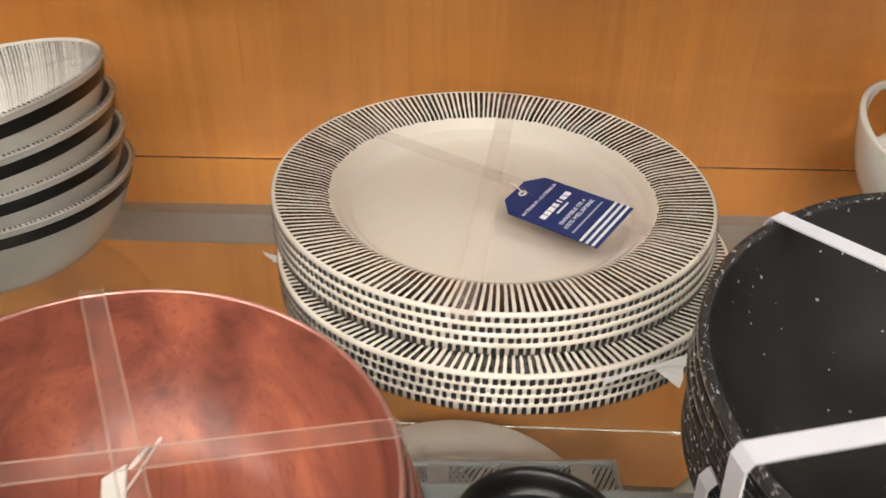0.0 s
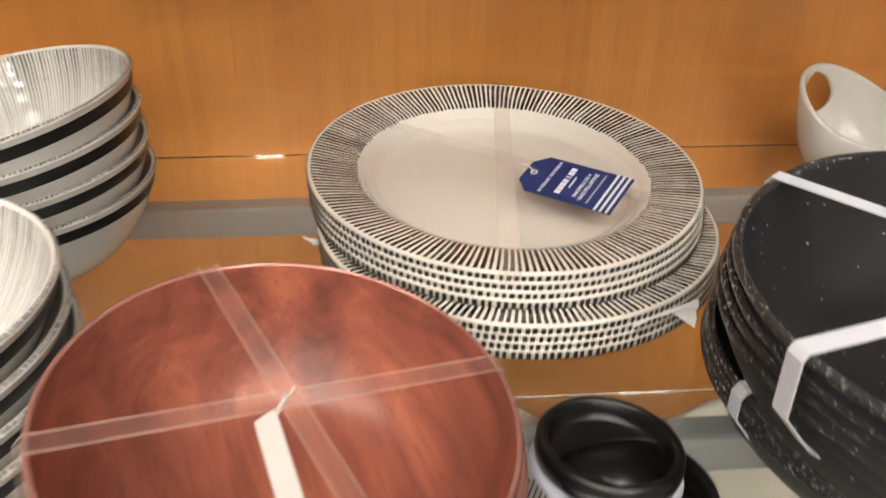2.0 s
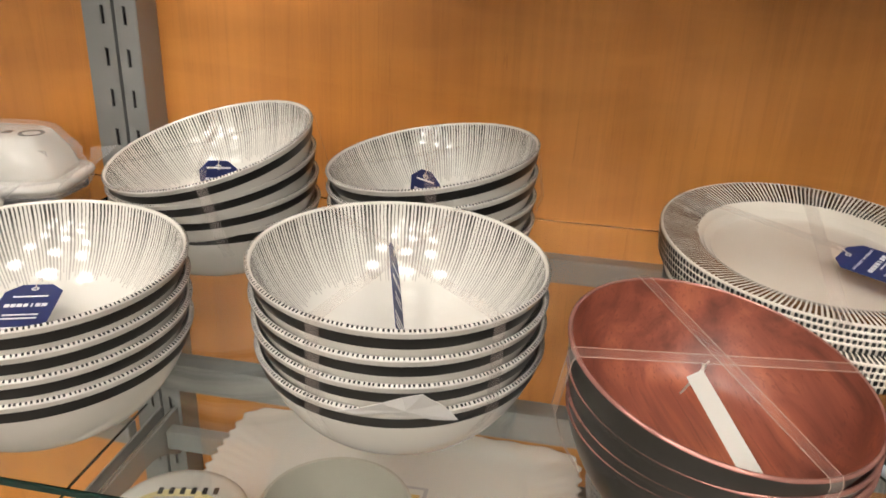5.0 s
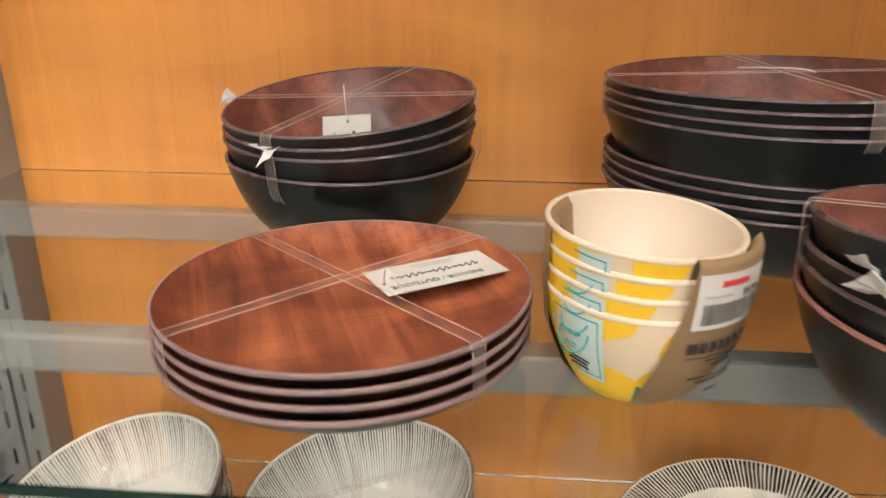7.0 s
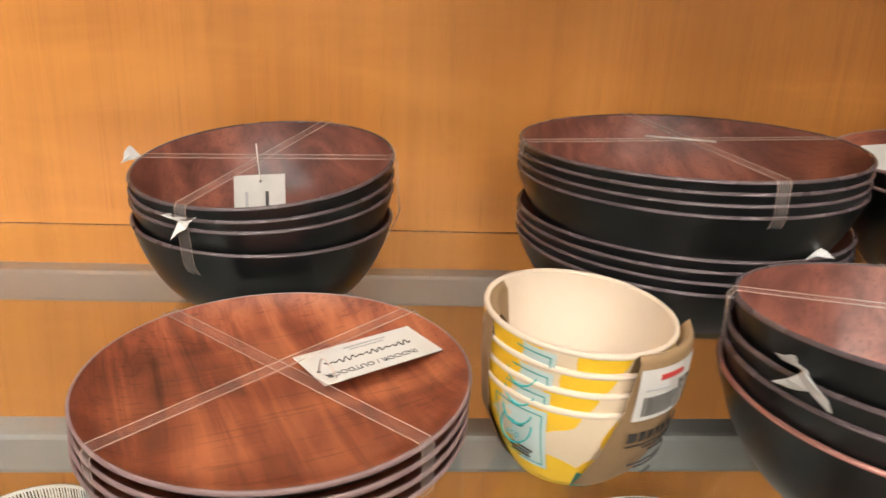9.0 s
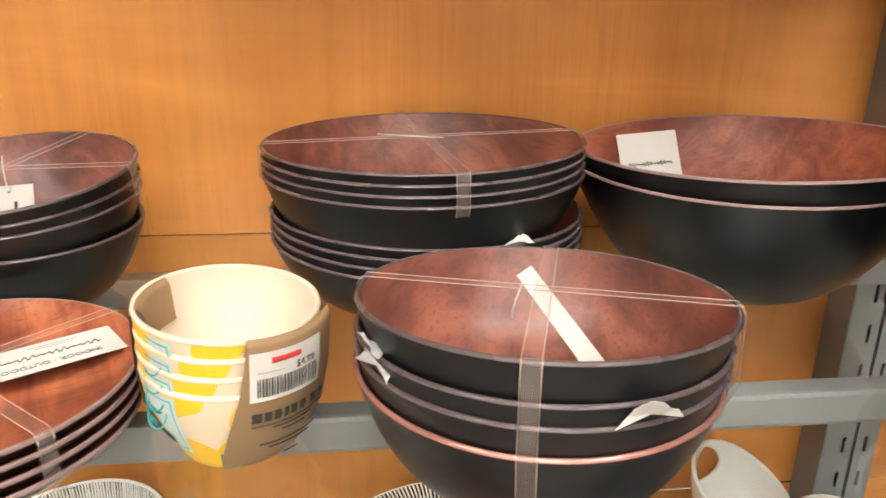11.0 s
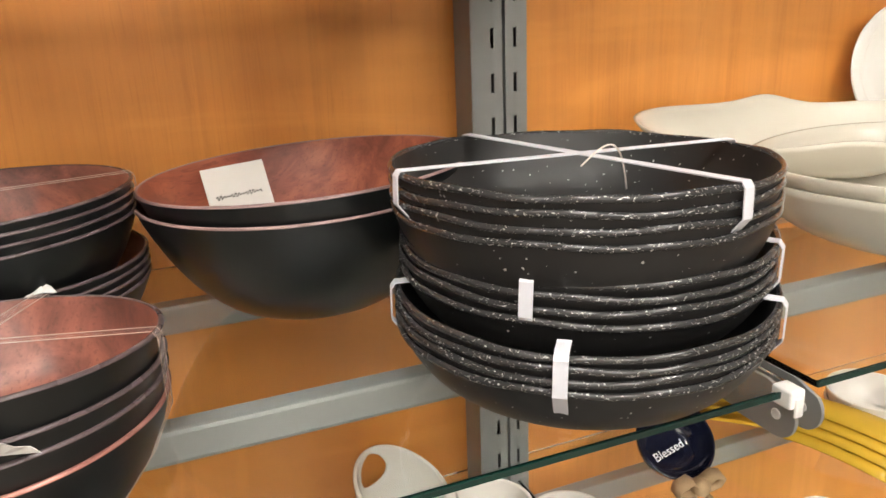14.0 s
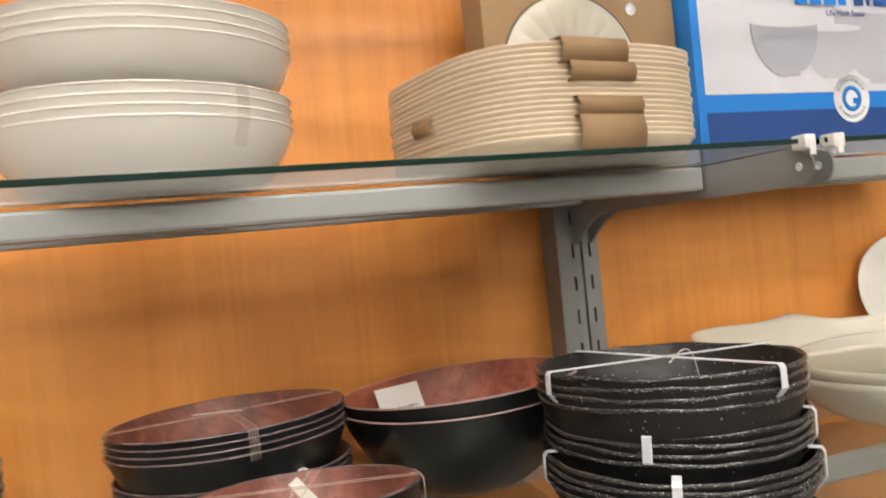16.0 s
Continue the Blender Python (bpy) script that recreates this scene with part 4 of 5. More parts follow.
# ---- drink lids on the striped shelf ----
def lid(m, label):
    ob = thing("drink_lid", m, label, "lid", "drink lids")
    part("cap", lathe([(0.0, 0.0035), (0.0255, 0.0035), (0.0275, 0.0045), (0.0285, 0.0080), (0.0292, 0.0125), (0.0305, 0.0140), (0.0328, 0.0138), (0.0342, 0.0120),
                       (0.0346, 0.0070), (0.0338, 0.0025), (0.0315, 0.0)], 72), RUBBER, ob)
    part("seal", lathe([(0.031, 0.0012), (0.0352, 0.0004), (0.0360, -0.0022), (0.0350, -0.0050), (0.031, -0.0062)], 72), SILICONE, ob, "pale lilac silicone seal")
    part("plug", lathe([(0.0, -0.0100), (0.0300, -0.0100), (0.0325, -0.0085), (0.0330, -0.0055), (0.031, -0.0050)], 56), RUBBER, ob)
    # half-moon step across the sunken face, with a raised edge
    moon = [(0.0262 * math.cos(t), 0.0262 * math.sin(t)) for t in [math.pi * (1.0 + i / 16) for i in range(17)]]
    moon += [(0.0262 * math.cos(t), 0.0080 * math.sin(t)) for t in [math.pi * i / 16 for i in range(1, 16)]]
    part("slider", prism(moon, 0.0022), RUBBER, ob, m=pose(0, 0, 0.0034))
    part("slider_edge", tube([(0.0262 * math.cos(t), 0.0080 * math.sin(t), 0.0057) for t in [math.pi * i / 16 for i in range(17)]], 0.0006), RUBBER, ob)
    part("spout_tab", lathe([(0.0, 0.004), (0.0065, 0.0035), (0.0085, 0.0015), (0.0085, 0.0)], 28, lambda a, r, z: (1.5 * r * math.cos(a), r * math.sin(a), z)), RUBBER, ob, m=pose(-0.0215, -0.0200, 0.0060, 0, 0, -45))
    return ob


lid(pose(-0.459, -0.4130, 1.0440, -3, 5, 15), "black drink lid with a pale lilac seal, on top of another")
lid(pose(-0.4445, -0.4270, 1.0265, -2, -3, 80), "black drink lid with a pale lilac seal")
kb = thing("rubber_stopper", pose(-0.4555, -0.462, Z1), "small black round stopper on the glass shelf", "stopper")
part("body", lathe([(0.0, 0.0), (0.008, 0.0), (0.0095, 0.002), (0.0095, 0.010), (0.0085, 0.012), (0.0, 0.012)], 32), RUBBER, kb)


# ---- lemon bowls: printed labels, kraft sleeve and price sticker ----
def side_patch(R0, z0, R1, z1, a0, a1, steps=10):
    bm = bmesh.new()
    rows = [[bm.verts.new((r * math.cos(a), r * math.sin(a), z)) for r, z in ((R0, z0), ((R0 + R1) / 2 + 0.0006, (z0 + z1) / 2), (R1, z1))]
            for a in [radians(a0 + (a1 - a0) * i / steps) for i in range(steps + 1)]]
    for p, q in zip(rows, rows[1:]):
        for k in range(2):
            bm.faces.new((p[k], q[k], q[k + 1], p[k + 1]))
    return bm


def wall_patch(z0, z1, a0, a1, lift, steps=8):
    """A patch that lies on the outer wall of a lemon bowl."""
    bm = bmesh.new()
    rows = []
    for i in range(steps + 1):
        a = radians(a0 + (a1 - a0) * i / steps)
        row = []
        for j in range(7):
            z = z0 + (z1 - z0) * j / 6
            r = 0.030 + 0.0194 * (1 - (1 - min(z / 0.054, 1.0)) ** 1.7) + lift
            row.append(bm.verts.new((r * math.cos(a), r * math.sin(a), z)))
        rows.append(row)
    for p, q in zip(rows, rows[1:]):
        for k in range(6):
            bm.faces.new((p[k], q[k], q[k + 1], p[k + 1]))
    return bm


for i in range(4):
    z = Z2 + 0.0103 * i
    ob = thing("eco_label", pose(-0.6365, -0.3285, z, 1.2 + 0.3 * i, 1.5 + 0.6 * i), "pale blue printed label on a lemon bowl", "label", "bowl labels")
    part("paper", wall_patch(0.012, 0.0518, 200, 240, 0.0004), PALE_BLUE, ob)
    for a in (203, 237):
        part("border", wall_patch(0.0145, 0.0495, a - 0.4, a + 0.4, 0.0007), PRINT_TEAL, ob)
    for zz in (0.0149, 0.0491):
        part("border", wall_patch(zz - 0.0004, zz + 0.0004, 203, 237, 0.0007), PRINT_TEAL, ob)
    face = pose(0, 0, 0, 0, 0, 220) @ pose(0.0472, 0, 0.0375, 90, 0, 90) @ pose(0, 0, 0, -17, 0, 0)
    part("ring", lathe([(0.0086, 0.0), (0.0088, 0.0006), (0.0094, 0.0006), (0.0096, 0.0)], 40), PRINT_TEAL, ob, m=face)
    for k, (x, y, turn) in enumerate(((-0.0028, 0.002, 40), (0.0028, 0.002, -40))):
        leaf = [(0.0022 * math.sin(math.pi * t), 0.007 * t - 0.0035) for t in [j / 8 for j in range(9)]] + \
               [(-0.0022 * math.sin(math.pi * t), 0.007 * t - 0.0035) for t in [1 - j / 8 for j in range(1, 8)]]
        part("leaf", prism(leaf, 0.0003), PRINT_TEAL, ob, m=face @ pose(x, y, 0.0004, 0, 0, turn))
    if i == 0:
        words("lettering", "eco", 0.0055, PRINT_TEAL, ob, face @ pose(0, -0.0045, 0.0006))
        for k, w in enumerate((0.018, 0.013, 0.012)):
            bar(ob, 0, 0, w, 0.0009, PRINT_DARK).matrix_basis = pose(0, 0, 0, 0, 0, 220) @ pose(0.0438 - 0.0016 * k, 0, 0.0242 - 0.0030 * k, 90, 0, 90) @ pose(0, 0, 0, -24, 0, 0)

sl = thing("kraft_sleeve", pose(-0.6368, -0.328, Z2, 1.6, 2.6), "brown kraft card sleeve wrapped over the lemon bowls", "sleeve")
prof = [(0.029, -0.0004), (0.0380, 0.010), (0.0478, 0.032), (0.0510, 0.056), (0.0517, 0.0835), (0.0497, 0.0875), (0.0464, 0.0835), (0.0430, 0.063)]
for a0, a1, nm in ((146, 196, "flap"), (283, 352, "flap")):
    bm = bmesh.new()
    lean = 0.0 if a0 < 200 else 22.0        # the open edge of this flap slants
    ease = 0.0016 if a0 < 200 else 0.0      # this flap stands a little off the bowls
    rows = [[bm.verts.new(((r + ease * (i < 5)) * math.cos(a), (r + ease * (i < 5)) * math.sin(a), z)) for i, (r, z) in enumerate(prof) for a in [radians(a0 - (lean * max(0.0, 1 - z / 0.07)) * (1 - j / 8) + (a1 - a0) * j / 8)]] for j in range(9)]
    for p, q in zip(rows, rows[1:]):
        for k in range(len(prof) - 1):
            bm.faces.new((p[k], q[k], q[k + 1], p[k + 1]))
    part(nm, bm, KRAFT, sl)
def sleeve_mark(z0, z1, a0, a1, material, name="print_mark"):
    R0, R1 = [0.0478 + (z - 0.032) * 0.142 if z < 0.056 else 0.0510 + (z - 0.056) * 0.03 for z in (z0, z1)]
    part(name, side_patch(R0 + 0.0007, z0, R1 + 0.0007, z1, a0, a1, 4), material, sl)


for a0, a1 in ((285, 291), (292.5, 297), (298.5, 303), (305, 308), (309.5, 314), (316, 321), (325, 330), (331.5, 333), (334.5, 339)):
    sleeve_mark(0.0395, 0.0455, a0, a1, PRINT_DARK)
sleeve_mark(0.0365, 0.0373, 285, 339, PRINT_DARK)
for z, a0, a1 in ((0.0340, 298, 328), (0.0310, 304, 322), (0.0240, 290, 334), (0.0215, 296, 328), (0.0150, 306, 318)):
    sleeve_mark(z, z + 0.0012, a0, a1, PRINT_DARK)
ps = thing("price_sticker", pose(-0.6368, -0.328, Z2, 1.6, 2.6), "white price sticker with a barcode on kraft card", "sticker")
part("paper", side_patch(0.0515, 0.0530, 0.0525, 0.0810, 284, 331), PAPER, ps)
part("print_mark", side_patch(0.0529, 0.0745, 0.0531, 0.0778, 296, 314, 4), PRINT_RED, ps)
part("print_bar", side_patch(0.0527, 0.0695, 0.0528, 0.0707, 288, 304, 4), PRINT_GREY, ps)
words("price", "$4.99", 0.0055, PRINT_DARK, ps, pose(0, 0, 0, 0, 0, 317) @ pose(0.0535, 0, 0.0705, 90, 0, 90))
rng = random.Random(3)
a = 288.0
while a < 327:
    w = rng.choice((0.5, 0.7, 1.1))
    part("barcode_line", side_patch(0.0525, 0.0560, 0.0527, 0.0665, a, a + w, 1), PRINT_DARK, ps)
    a += w + rng.choice((0.6, 0.9))


# ---- white dip cups, by the right upright of the striped shelf ----
def dip_cup(x, y, R, h, tip, rise, parent, hole=False):
    """Round cup whose lip climbs on one side, there with a finger hole."""
    seg, rows = 168, 48
    bm = bmesh.new()
    centre = bm.verts.new((0, 0, 0.0))
    grid = []
    for i in range(1, rows + 1):
        t = i / rows
        ring = []
        for j in range(seg):
            a = 2 * math.pi * j / seg
            k = (0.5 + 0.5 * math.cos(a - radians(tip))) ** 1.7
            q = math.pi / 2 * t
            r = R * (math.sin(q) ** 0.75) * (1 + 0.06 * k * t * t)
            z = h * (1 - math.cos(q)) * (1 + 0.15 * t) / 1.15 + rise * k * t ** 2.2
            ring.append(bm.verts.new((r * math.cos(a), r * math.sin(a), z)))
        grid.append(ring)
    for j in range(seg):
        bm.faces.new((centre, grid[0][j], grid[0][(j + 1) % seg]))
        for i in range(rows - 1):
            da = (2 * math.pi * (j + 0.5) / seg - radians(tip) + math.pi) % (2 * math.pi) - math.pi
            if hole and (da / 0.44) ** 2 + ((i + 1.0) / rows - 0.82) ** 2 / 0.0150 < 1.0:
                continue
            bm.faces.new((grid[i][j], grid[i + 1][j], grid[i + 1][(j + 1) % seg], grid[i][(j + 1) % seg]))
    # even out the edge of the finger hole
    lip = set(grid[-1])
    edge = {v: [e.other_vert(v) for e in v.link_edges if e.is_boundary] for v in bm.verts if v not in lip and v.is_boundary}
    for _ in range(8):
        to = {v: (near[0].co + near[1].co) * 0.35 + v.co * 0.3 for v, near in edge.items() if len(near) == 2}
        for v, co in to.items():
            v.co = co
    bmesh.ops.recalc_face_normals(bm, faces=bm.faces)
    ob = part("cup", bm, WHITE, parent, m=pose(x, y, 0.004))
    s = ob.modifiers.new("thickness", "SOLIDIFY")
    s.thickness = 0.0048
    s.offset = 0.0
    u = ob.modifiers.new("round", "SUBSURF")
    u.levels = u.render_levels = 1
    return ob


dc = thing("dip_server", pose(0, 0, Z1), "glossy white three-cup dip server with a looped handle", "server")
dip_cup(-0.142, -0.050, 0.052, 0.050, 118, 0.043, dc, True)
dip_cup(-0.050, -0.095, 0.046, 0.046, 230, 0.006, dc)
dip_cup(0.018, -0.150, 0.040, 0.046, 300, 0.006, dc)
part("bridge", tube([(-0.094, -0.064, 0.044), (-0.084, -0.071, 0.047)], 0.010, 12), WHITE, dc)
part("bridge", tube([(-0.020, -0.118, 0.040), (-0.012, -0.125, 0.042)], 0.010, 12), WHITE, dc)

# ---- right bay, striped-shelf level ----
nb = thing("navy_bowl", pose(0.218, -0.070, Z1 + 0.034, 42, -8, 0), "small navy bowl with white script, tilted towards the aisle", "bowl")
bowl_parts(nb, 0.052, 0.036, 0.026, 0.003, NAVY_GLAZE, NAVY_GLAZE, NAVY_GLAZE, 70.0, 0.0012)
words("lettering", "Blessed", 0.016, PRINT_WHITE, nb, pose(0.0, -0.006, 0.0040, 0, 0, 6))
bw = thing("burlap_bow", pose(0.205, -0.150, Z1 + 0.030), "tan burlap bow tied to the navy bowl", "bow")
for sx in (-1, 1):
    bm = ribbon([(0, 0, 0), (sx * 0.018, -0.004, 0.014), (sx * 0.034, -0.003, 0.008), (sx * 0.032, 0.002, -0.006), (sx * 0.016, 0.002, -0.008), (0, 0, 0)], (0.1, 1, 0.2), 0.020, 0.0012)
    part("loop", bm, BURLAP, bw)
    part("tail", ribbon([(0, 0, 0), (sx * 0.012, -0.008, -0.016), (sx * 0.022, -0.010, -0.029)], (0.6, 1, 0.2), 0.018, 0.0012), BURLAP, bw)
part("knot", lathe([(0.0, -0.012), (0.010, -0.008), (0.012, 0.0), (0.010, 0.008), (0.0, 0.012)], 20), BURLAP, bw, m=pose(0, -0.004, 0, 80, 20, 0))


def ladle(m, label):
    ob = thing("yellow_spoon", m, label, "spoon", "mustard yellow spoons")
    sec = []
    bm = bmesh.new()
    for i in range(19):
        t = i / 18
        y = 0.13 - 0.26 * t
        w = 0.016 + 0.016 * max(0.0, 1 - t * 2.2) ** 0.5 + 0.012 * t
        z = 0.012 + 0.020 * math.sin(t * math.pi * 0.9) + 0.010 * t
        sec.append([bm.verts.new((s * w, y, z + (0.007 if abs(s) == 1 else 0.0) * (1 if t < 0.45 else -1))) for s in (-1, -0.6, 0, 0.6, 1)])
    for a, b in zip(sec, sec[1:]):
        for k in range(4):
            bm.faces.new((a[k], a[k + 1], b[k + 1], b[k]))
    o = part("body", bm, YELLOW, ob)
    s = o.modifiers.new("thickness", "SOLIDIFY")
    s.thickness = 0.0045
    return ob


first = ladle(pose(0.400, -0.105, Z1, 0, 0, 22), "glossy mustard yellow spoon nested in a pile")
for i in range(1, 4):
    copy_thing(first, pose(0.402 + 0.004 * i, -0.105 + 0.003 * i, Z1 + 0.0125 * i, 0, 0, 22 + 1.2 * i))


def plain_bowl(name, m, label, R, h, rb, material=WHITE, group="", th=0.003, foot=None, top=70.0):
    return bowl_parts(thing(name, m, label, "bowl", group), R, h, rb, th, material, material, material, top, 0.001, foot=foot)


for i in range(2):
    plain_bowl("footed_bowl", pose(0.515, -0.130, Z1 + 0.012 + 0.016 * i), "white footed bowl in a stack of two", 0.058, 0.048, 0.026, WHITE, "white footed bowls", foot=(0.022, 0.012))
plain_bowl("small_white_bowl", pose(0.292, -0.262, Z1), "small plain white bowl", 0.032, 0.036, 0.018)


# ---- right bay, wood-grain level: leaf-shaped bowls and standing plates ----
def shell(ob, ring_at, rb, th=0.0045, steps=14, seg=120):
    """Thin vessel: ring_at(angle) gives the lip point; the wall swells down to a round base."""
    bm = bmesh.new()
    rings = []
    for side in (0, 1):
        order = range(steps + 1) if side == 0 else range(steps, -1, -1)
        for i in order:
            u = i / steps
            ring = []
            for k in range(seg):
                a = 2 * math.pi * k / seg
                x, y, z = ring_at(a)
                q = math.sin(u * 1.25) / math.sin(1.25)
                v = (1 - math.cos(u * 1.25)) / (1 - math.cos(1.25))
                bx_, by_ = rb * math.cos(a), rb * math.sin(a)
                px_, py_ = bx_ + (x - bx_) * q, by_ + (y - by_) * q
                n_ = math.hypot(px_, py_)
                f = 1 - side * th / n_
                ring.append(bm.verts.new((px_ * f, py_ * f, z * v + side * th * (1 - u))))
            rings.append(ring)
    for p, q in zip(rings, rings[1:]):
        for k in range(seg):
            bm.faces.new((p[k], p[(k + 1) % seg], q[(k + 1) % seg], q[k]))
    bm.faces.new(rings[0][::-1])
    bm.faces.new(rings[-1])
    return part("body", bm, IVORY, ob)


def wavy_bowl(m, label):
    ob = thing("wavy_bowl", m, label, "bowl", "wavy-rimmed bowls")
    shell(ob, lambda a: (0.186 * (1 + 0.02 * math.sin(3 * a)) * math.cos(a), 0.172 * (1 + 0.02 * math.sin(3 * a)) * math.sin(a), 0.074 + 0.003 * math.sin(2 * a + 0.5)), 0.062)
    return ob


def leaf_dish(m, label):
    ob = thing("leaf_shaped_dish", m, label, "dish")
    def lip(a):
        point = max(0.0, math.cos(a - radians(161))) ** 9
        r = 1 / math.sqrt((math.cos(a) / 0.190) ** 2 + (math.sin(a) / 0.110) ** 2)
        r *= 1 + 0.42 * point + 0.02 * math.sin(6 * a)
        return (r * math.cos(a), r * math.sin(a), 0.055 + 0.006 * point + 0.016 * max(0.0, math.sin(a - 0.3)) ** 2 + 0.003 * math.sin(5 * a))
    shell(ob, lip, 0.05)
    return ob


lb = wavy_bowl(pose(0.380, -0.262, Z2 + 0.001, 1, 0, 0), "ivory bowl with a wavy rim, stacked on glass")
copy_thing(lb, pose(0.380, -0.260, Z2 + 0.016, 1.5, 0, 8))
leaf_dish(pose(0.412, -0.098, Z2 + 0.046, 3, 0, 0), "ivory leaf-shaped dish with a drawn-out tip, on two bowls")


def stood_plate(m):
    ob = thing("standing_plate", m, "white embossed plate standing on edge by the wall", "plate", "standing plates")
    part("body", lathe([(0.0, 0.004), (0.060, 0.004), (0.066, 0.008), (0.095, 0.014), (0.098, 0.013), (0.096, 0.010), (0.068, 0.003), (0.0, 0.0)], 80), WHITE, ob)
    part("bead_ring", lathe([(0.078, 0.0115), (0.080, 0.0130), (0.083, 0.0125)], 80), WHITE, ob)


stood_plate(pose(0.668, 0.000, Z2 + 0.138, 78, 0, -14))
stood_plate(pose(0.722, -0.045, Z2 + 0.118, 76, 0, -14))


# ---- top shelf ----
wb = None
for base, n, label in ((Z3, 4, "large plain white bowl in a stack"), (Z3 + 0.066, 4, "large plain white bowl on another stack")):
    for i in range(n):
        m = pose(-0.567 + 0.004 * (base > Z3), -0.256, base + 0.0085 * i, 2.0, 0.5, 0)
        if wb is None:
            wb = plain_bowl("large_white_bowl", m, label, 0.1315, 0.056, 0.072, WHITE, "large white bowls", 0.0035, None, 72.0)
        else:
            tagged(copy_thing(wb, m), label)
strip_over("packing_tape", CLEAR, pose(-0.562, -0.256, Z3 + 0.083, 2, 0.5), -58, stub_paths(0.1318, 0.028, 0.05, 0.006)[1], 0.012, TAPE)


def square_plate(m, label):
    ob = thing("bamboo_plate", m, label, "plate", "bamboo plates")
    def lobes(a, r, z):
        e = 3.4
        c, s = abs(math.cos(a)), abs(math.sin(a))
        k = (c ** e + s ** e) ** (-1 / e)
        return (r * k * math.cos(a), r * k * math.sin(a), z)
    prof = [(0.0, 0.0), (0.100, 0.0), (0.119, 0.003), (0.135, 0.011), (0.1425, 0.020), (0.1430, 0.0222), (0.1415, 0.0226), (0.1400, 0.0215), (0.132, 0.0125),
            (0.117, 0.005), (0.105, 0.0024), (0.0, 0.0024)]
    part("body", lathe(prof, 96, lobes), PALE, ob)
    return ob


sp = square_plate(pose(-0.163, -0.245, Z3, 0, 0, 8), "pale bamboo-pulp square plate with rounded corners, stacked")
for i in range(1, 17):
    copy_thing(sp, pose(-0.163 + 0.0010 * math.sin(i * 2.1), -0.245 + 0.0008 * math.sin(i * 3.3), Z3 + 0.0053 * i, 0, 0, 8 + 0.8 * math.sin(i * 1.7)))


def paper_band(x0, x1, z0, z1, y, turn=0.0):
    ob = thing("kraft_band", pose((x0 + x1) / 2, y, (z0 + z1) / 2, 0, 0, turn), "brown kraft band round bamboo plates", "band", "kraft bands")
    w, h = x1 - x0, z1 - z0
    part("paper", ribbon([(0, 0.012, -h / 2 - 0.004), (0, 0.001, -h / 2), (0, -0.002, 0), (0, 0.001, h / 2), (0, 0.030, h / 2 + 0.001)], (1, 0, 0), w, 0.0006), KRAFT, ob)


for x0, z0, z1 in ((-0.150, Z3 + 0.089, Z3 + 0.109), (-0.143, Z3 + 0.072, Z3 + 0.087), (-0.138, Z3 + 0.040, Z3 + 0.055), (-0.138, Z3 + 0.008, Z3 + 0.038)):
    paper_band(x0 - 0.063, x0 + 0.014, z0, z1, -0.395, 8)
paper_band(-0.326, -0.286, Z3 + 0.045, Z3 + 0.060, -0.270, -82)

# kraft gift box behind the bamboo plates
kx = thing("kraft_box", pose(0, 0, Z3), "brown kraft box with a cut-out showing an embossed plate", "box")
part("body", box(-0.135, 0.172, -0.070, -0.006, 0.0005, 0.290, 0.001), KRAFT, kx, smooth=False)
part("window", lathe([(0.104, 0.0), (0.104, 0.0006), (0.1065, 0.0006), (0.1065, 0.0)], 72), PRINT_DARK, kx, m=pose(-0.004, -0.0705, 0.158, 90, 0, 0))
plate_show = part("embossed_plate", lathe([(0.0, 0.003), (0.046, 0.003), (0.050, 0.005), (0.060, 0.0058), (0.084, 0.0064), (0.098, 0.007), (0.104, 0.001)], 220,
                  lambda a, r, z: (r * math.cos(a), r * math.sin(a), z + (0.0022 * abs(math.sin(11 * a)) if 0.055 < r < 0.090 else 0))), IVORY, kx, "cream embossed plate", m=pose(-0.004, -0.0706, 0.158, 90, 0, 0))
part("seal", lathe([(0.0, 0.0), (0.009, 0.0), (0.009, 0.0006)], 24), PRINT_WHITE, kx, m=pose(0.098, -0.0706, 0.245, 90, 0, 0))

# dinnerware carton
X0, X1, YF = 0.176, 0.640, -0.100
bx = thing("dinnerware_box", pose(0, 0, Z3), "blue and white dinnerware carton with printed bowls", "box")
part("carton", box(X0, X1, YF, 0.036, 0.0005, 0.330, 0.0012), BOX_BLUE, bx, smooth=False)
face = lambda x, z, d=0.0006: pose(x, YF - d, z, 90, 0, 0)


def sheet(name, x0, x1, z0, z1, material, d=0.0006):
    return part(name, box((x0 - x1) / 2, (x1 - x0) / 2, (z0 - z1) / 2, (z1 - z0) / 2, 0, 0.0003), material, bx, m=face((x0 + x1) / 2, (z0 + z1) / 2, d), smooth=False)


sheet("white_panel", X0 + 0.014, X1 - 0.004, 0.113, 0.326, BOX_WHITE)
sheet("deep_blue_panel", X0 + 0.014, X1 - 0.004, 0.004, 0.087, BOX_NAVY)


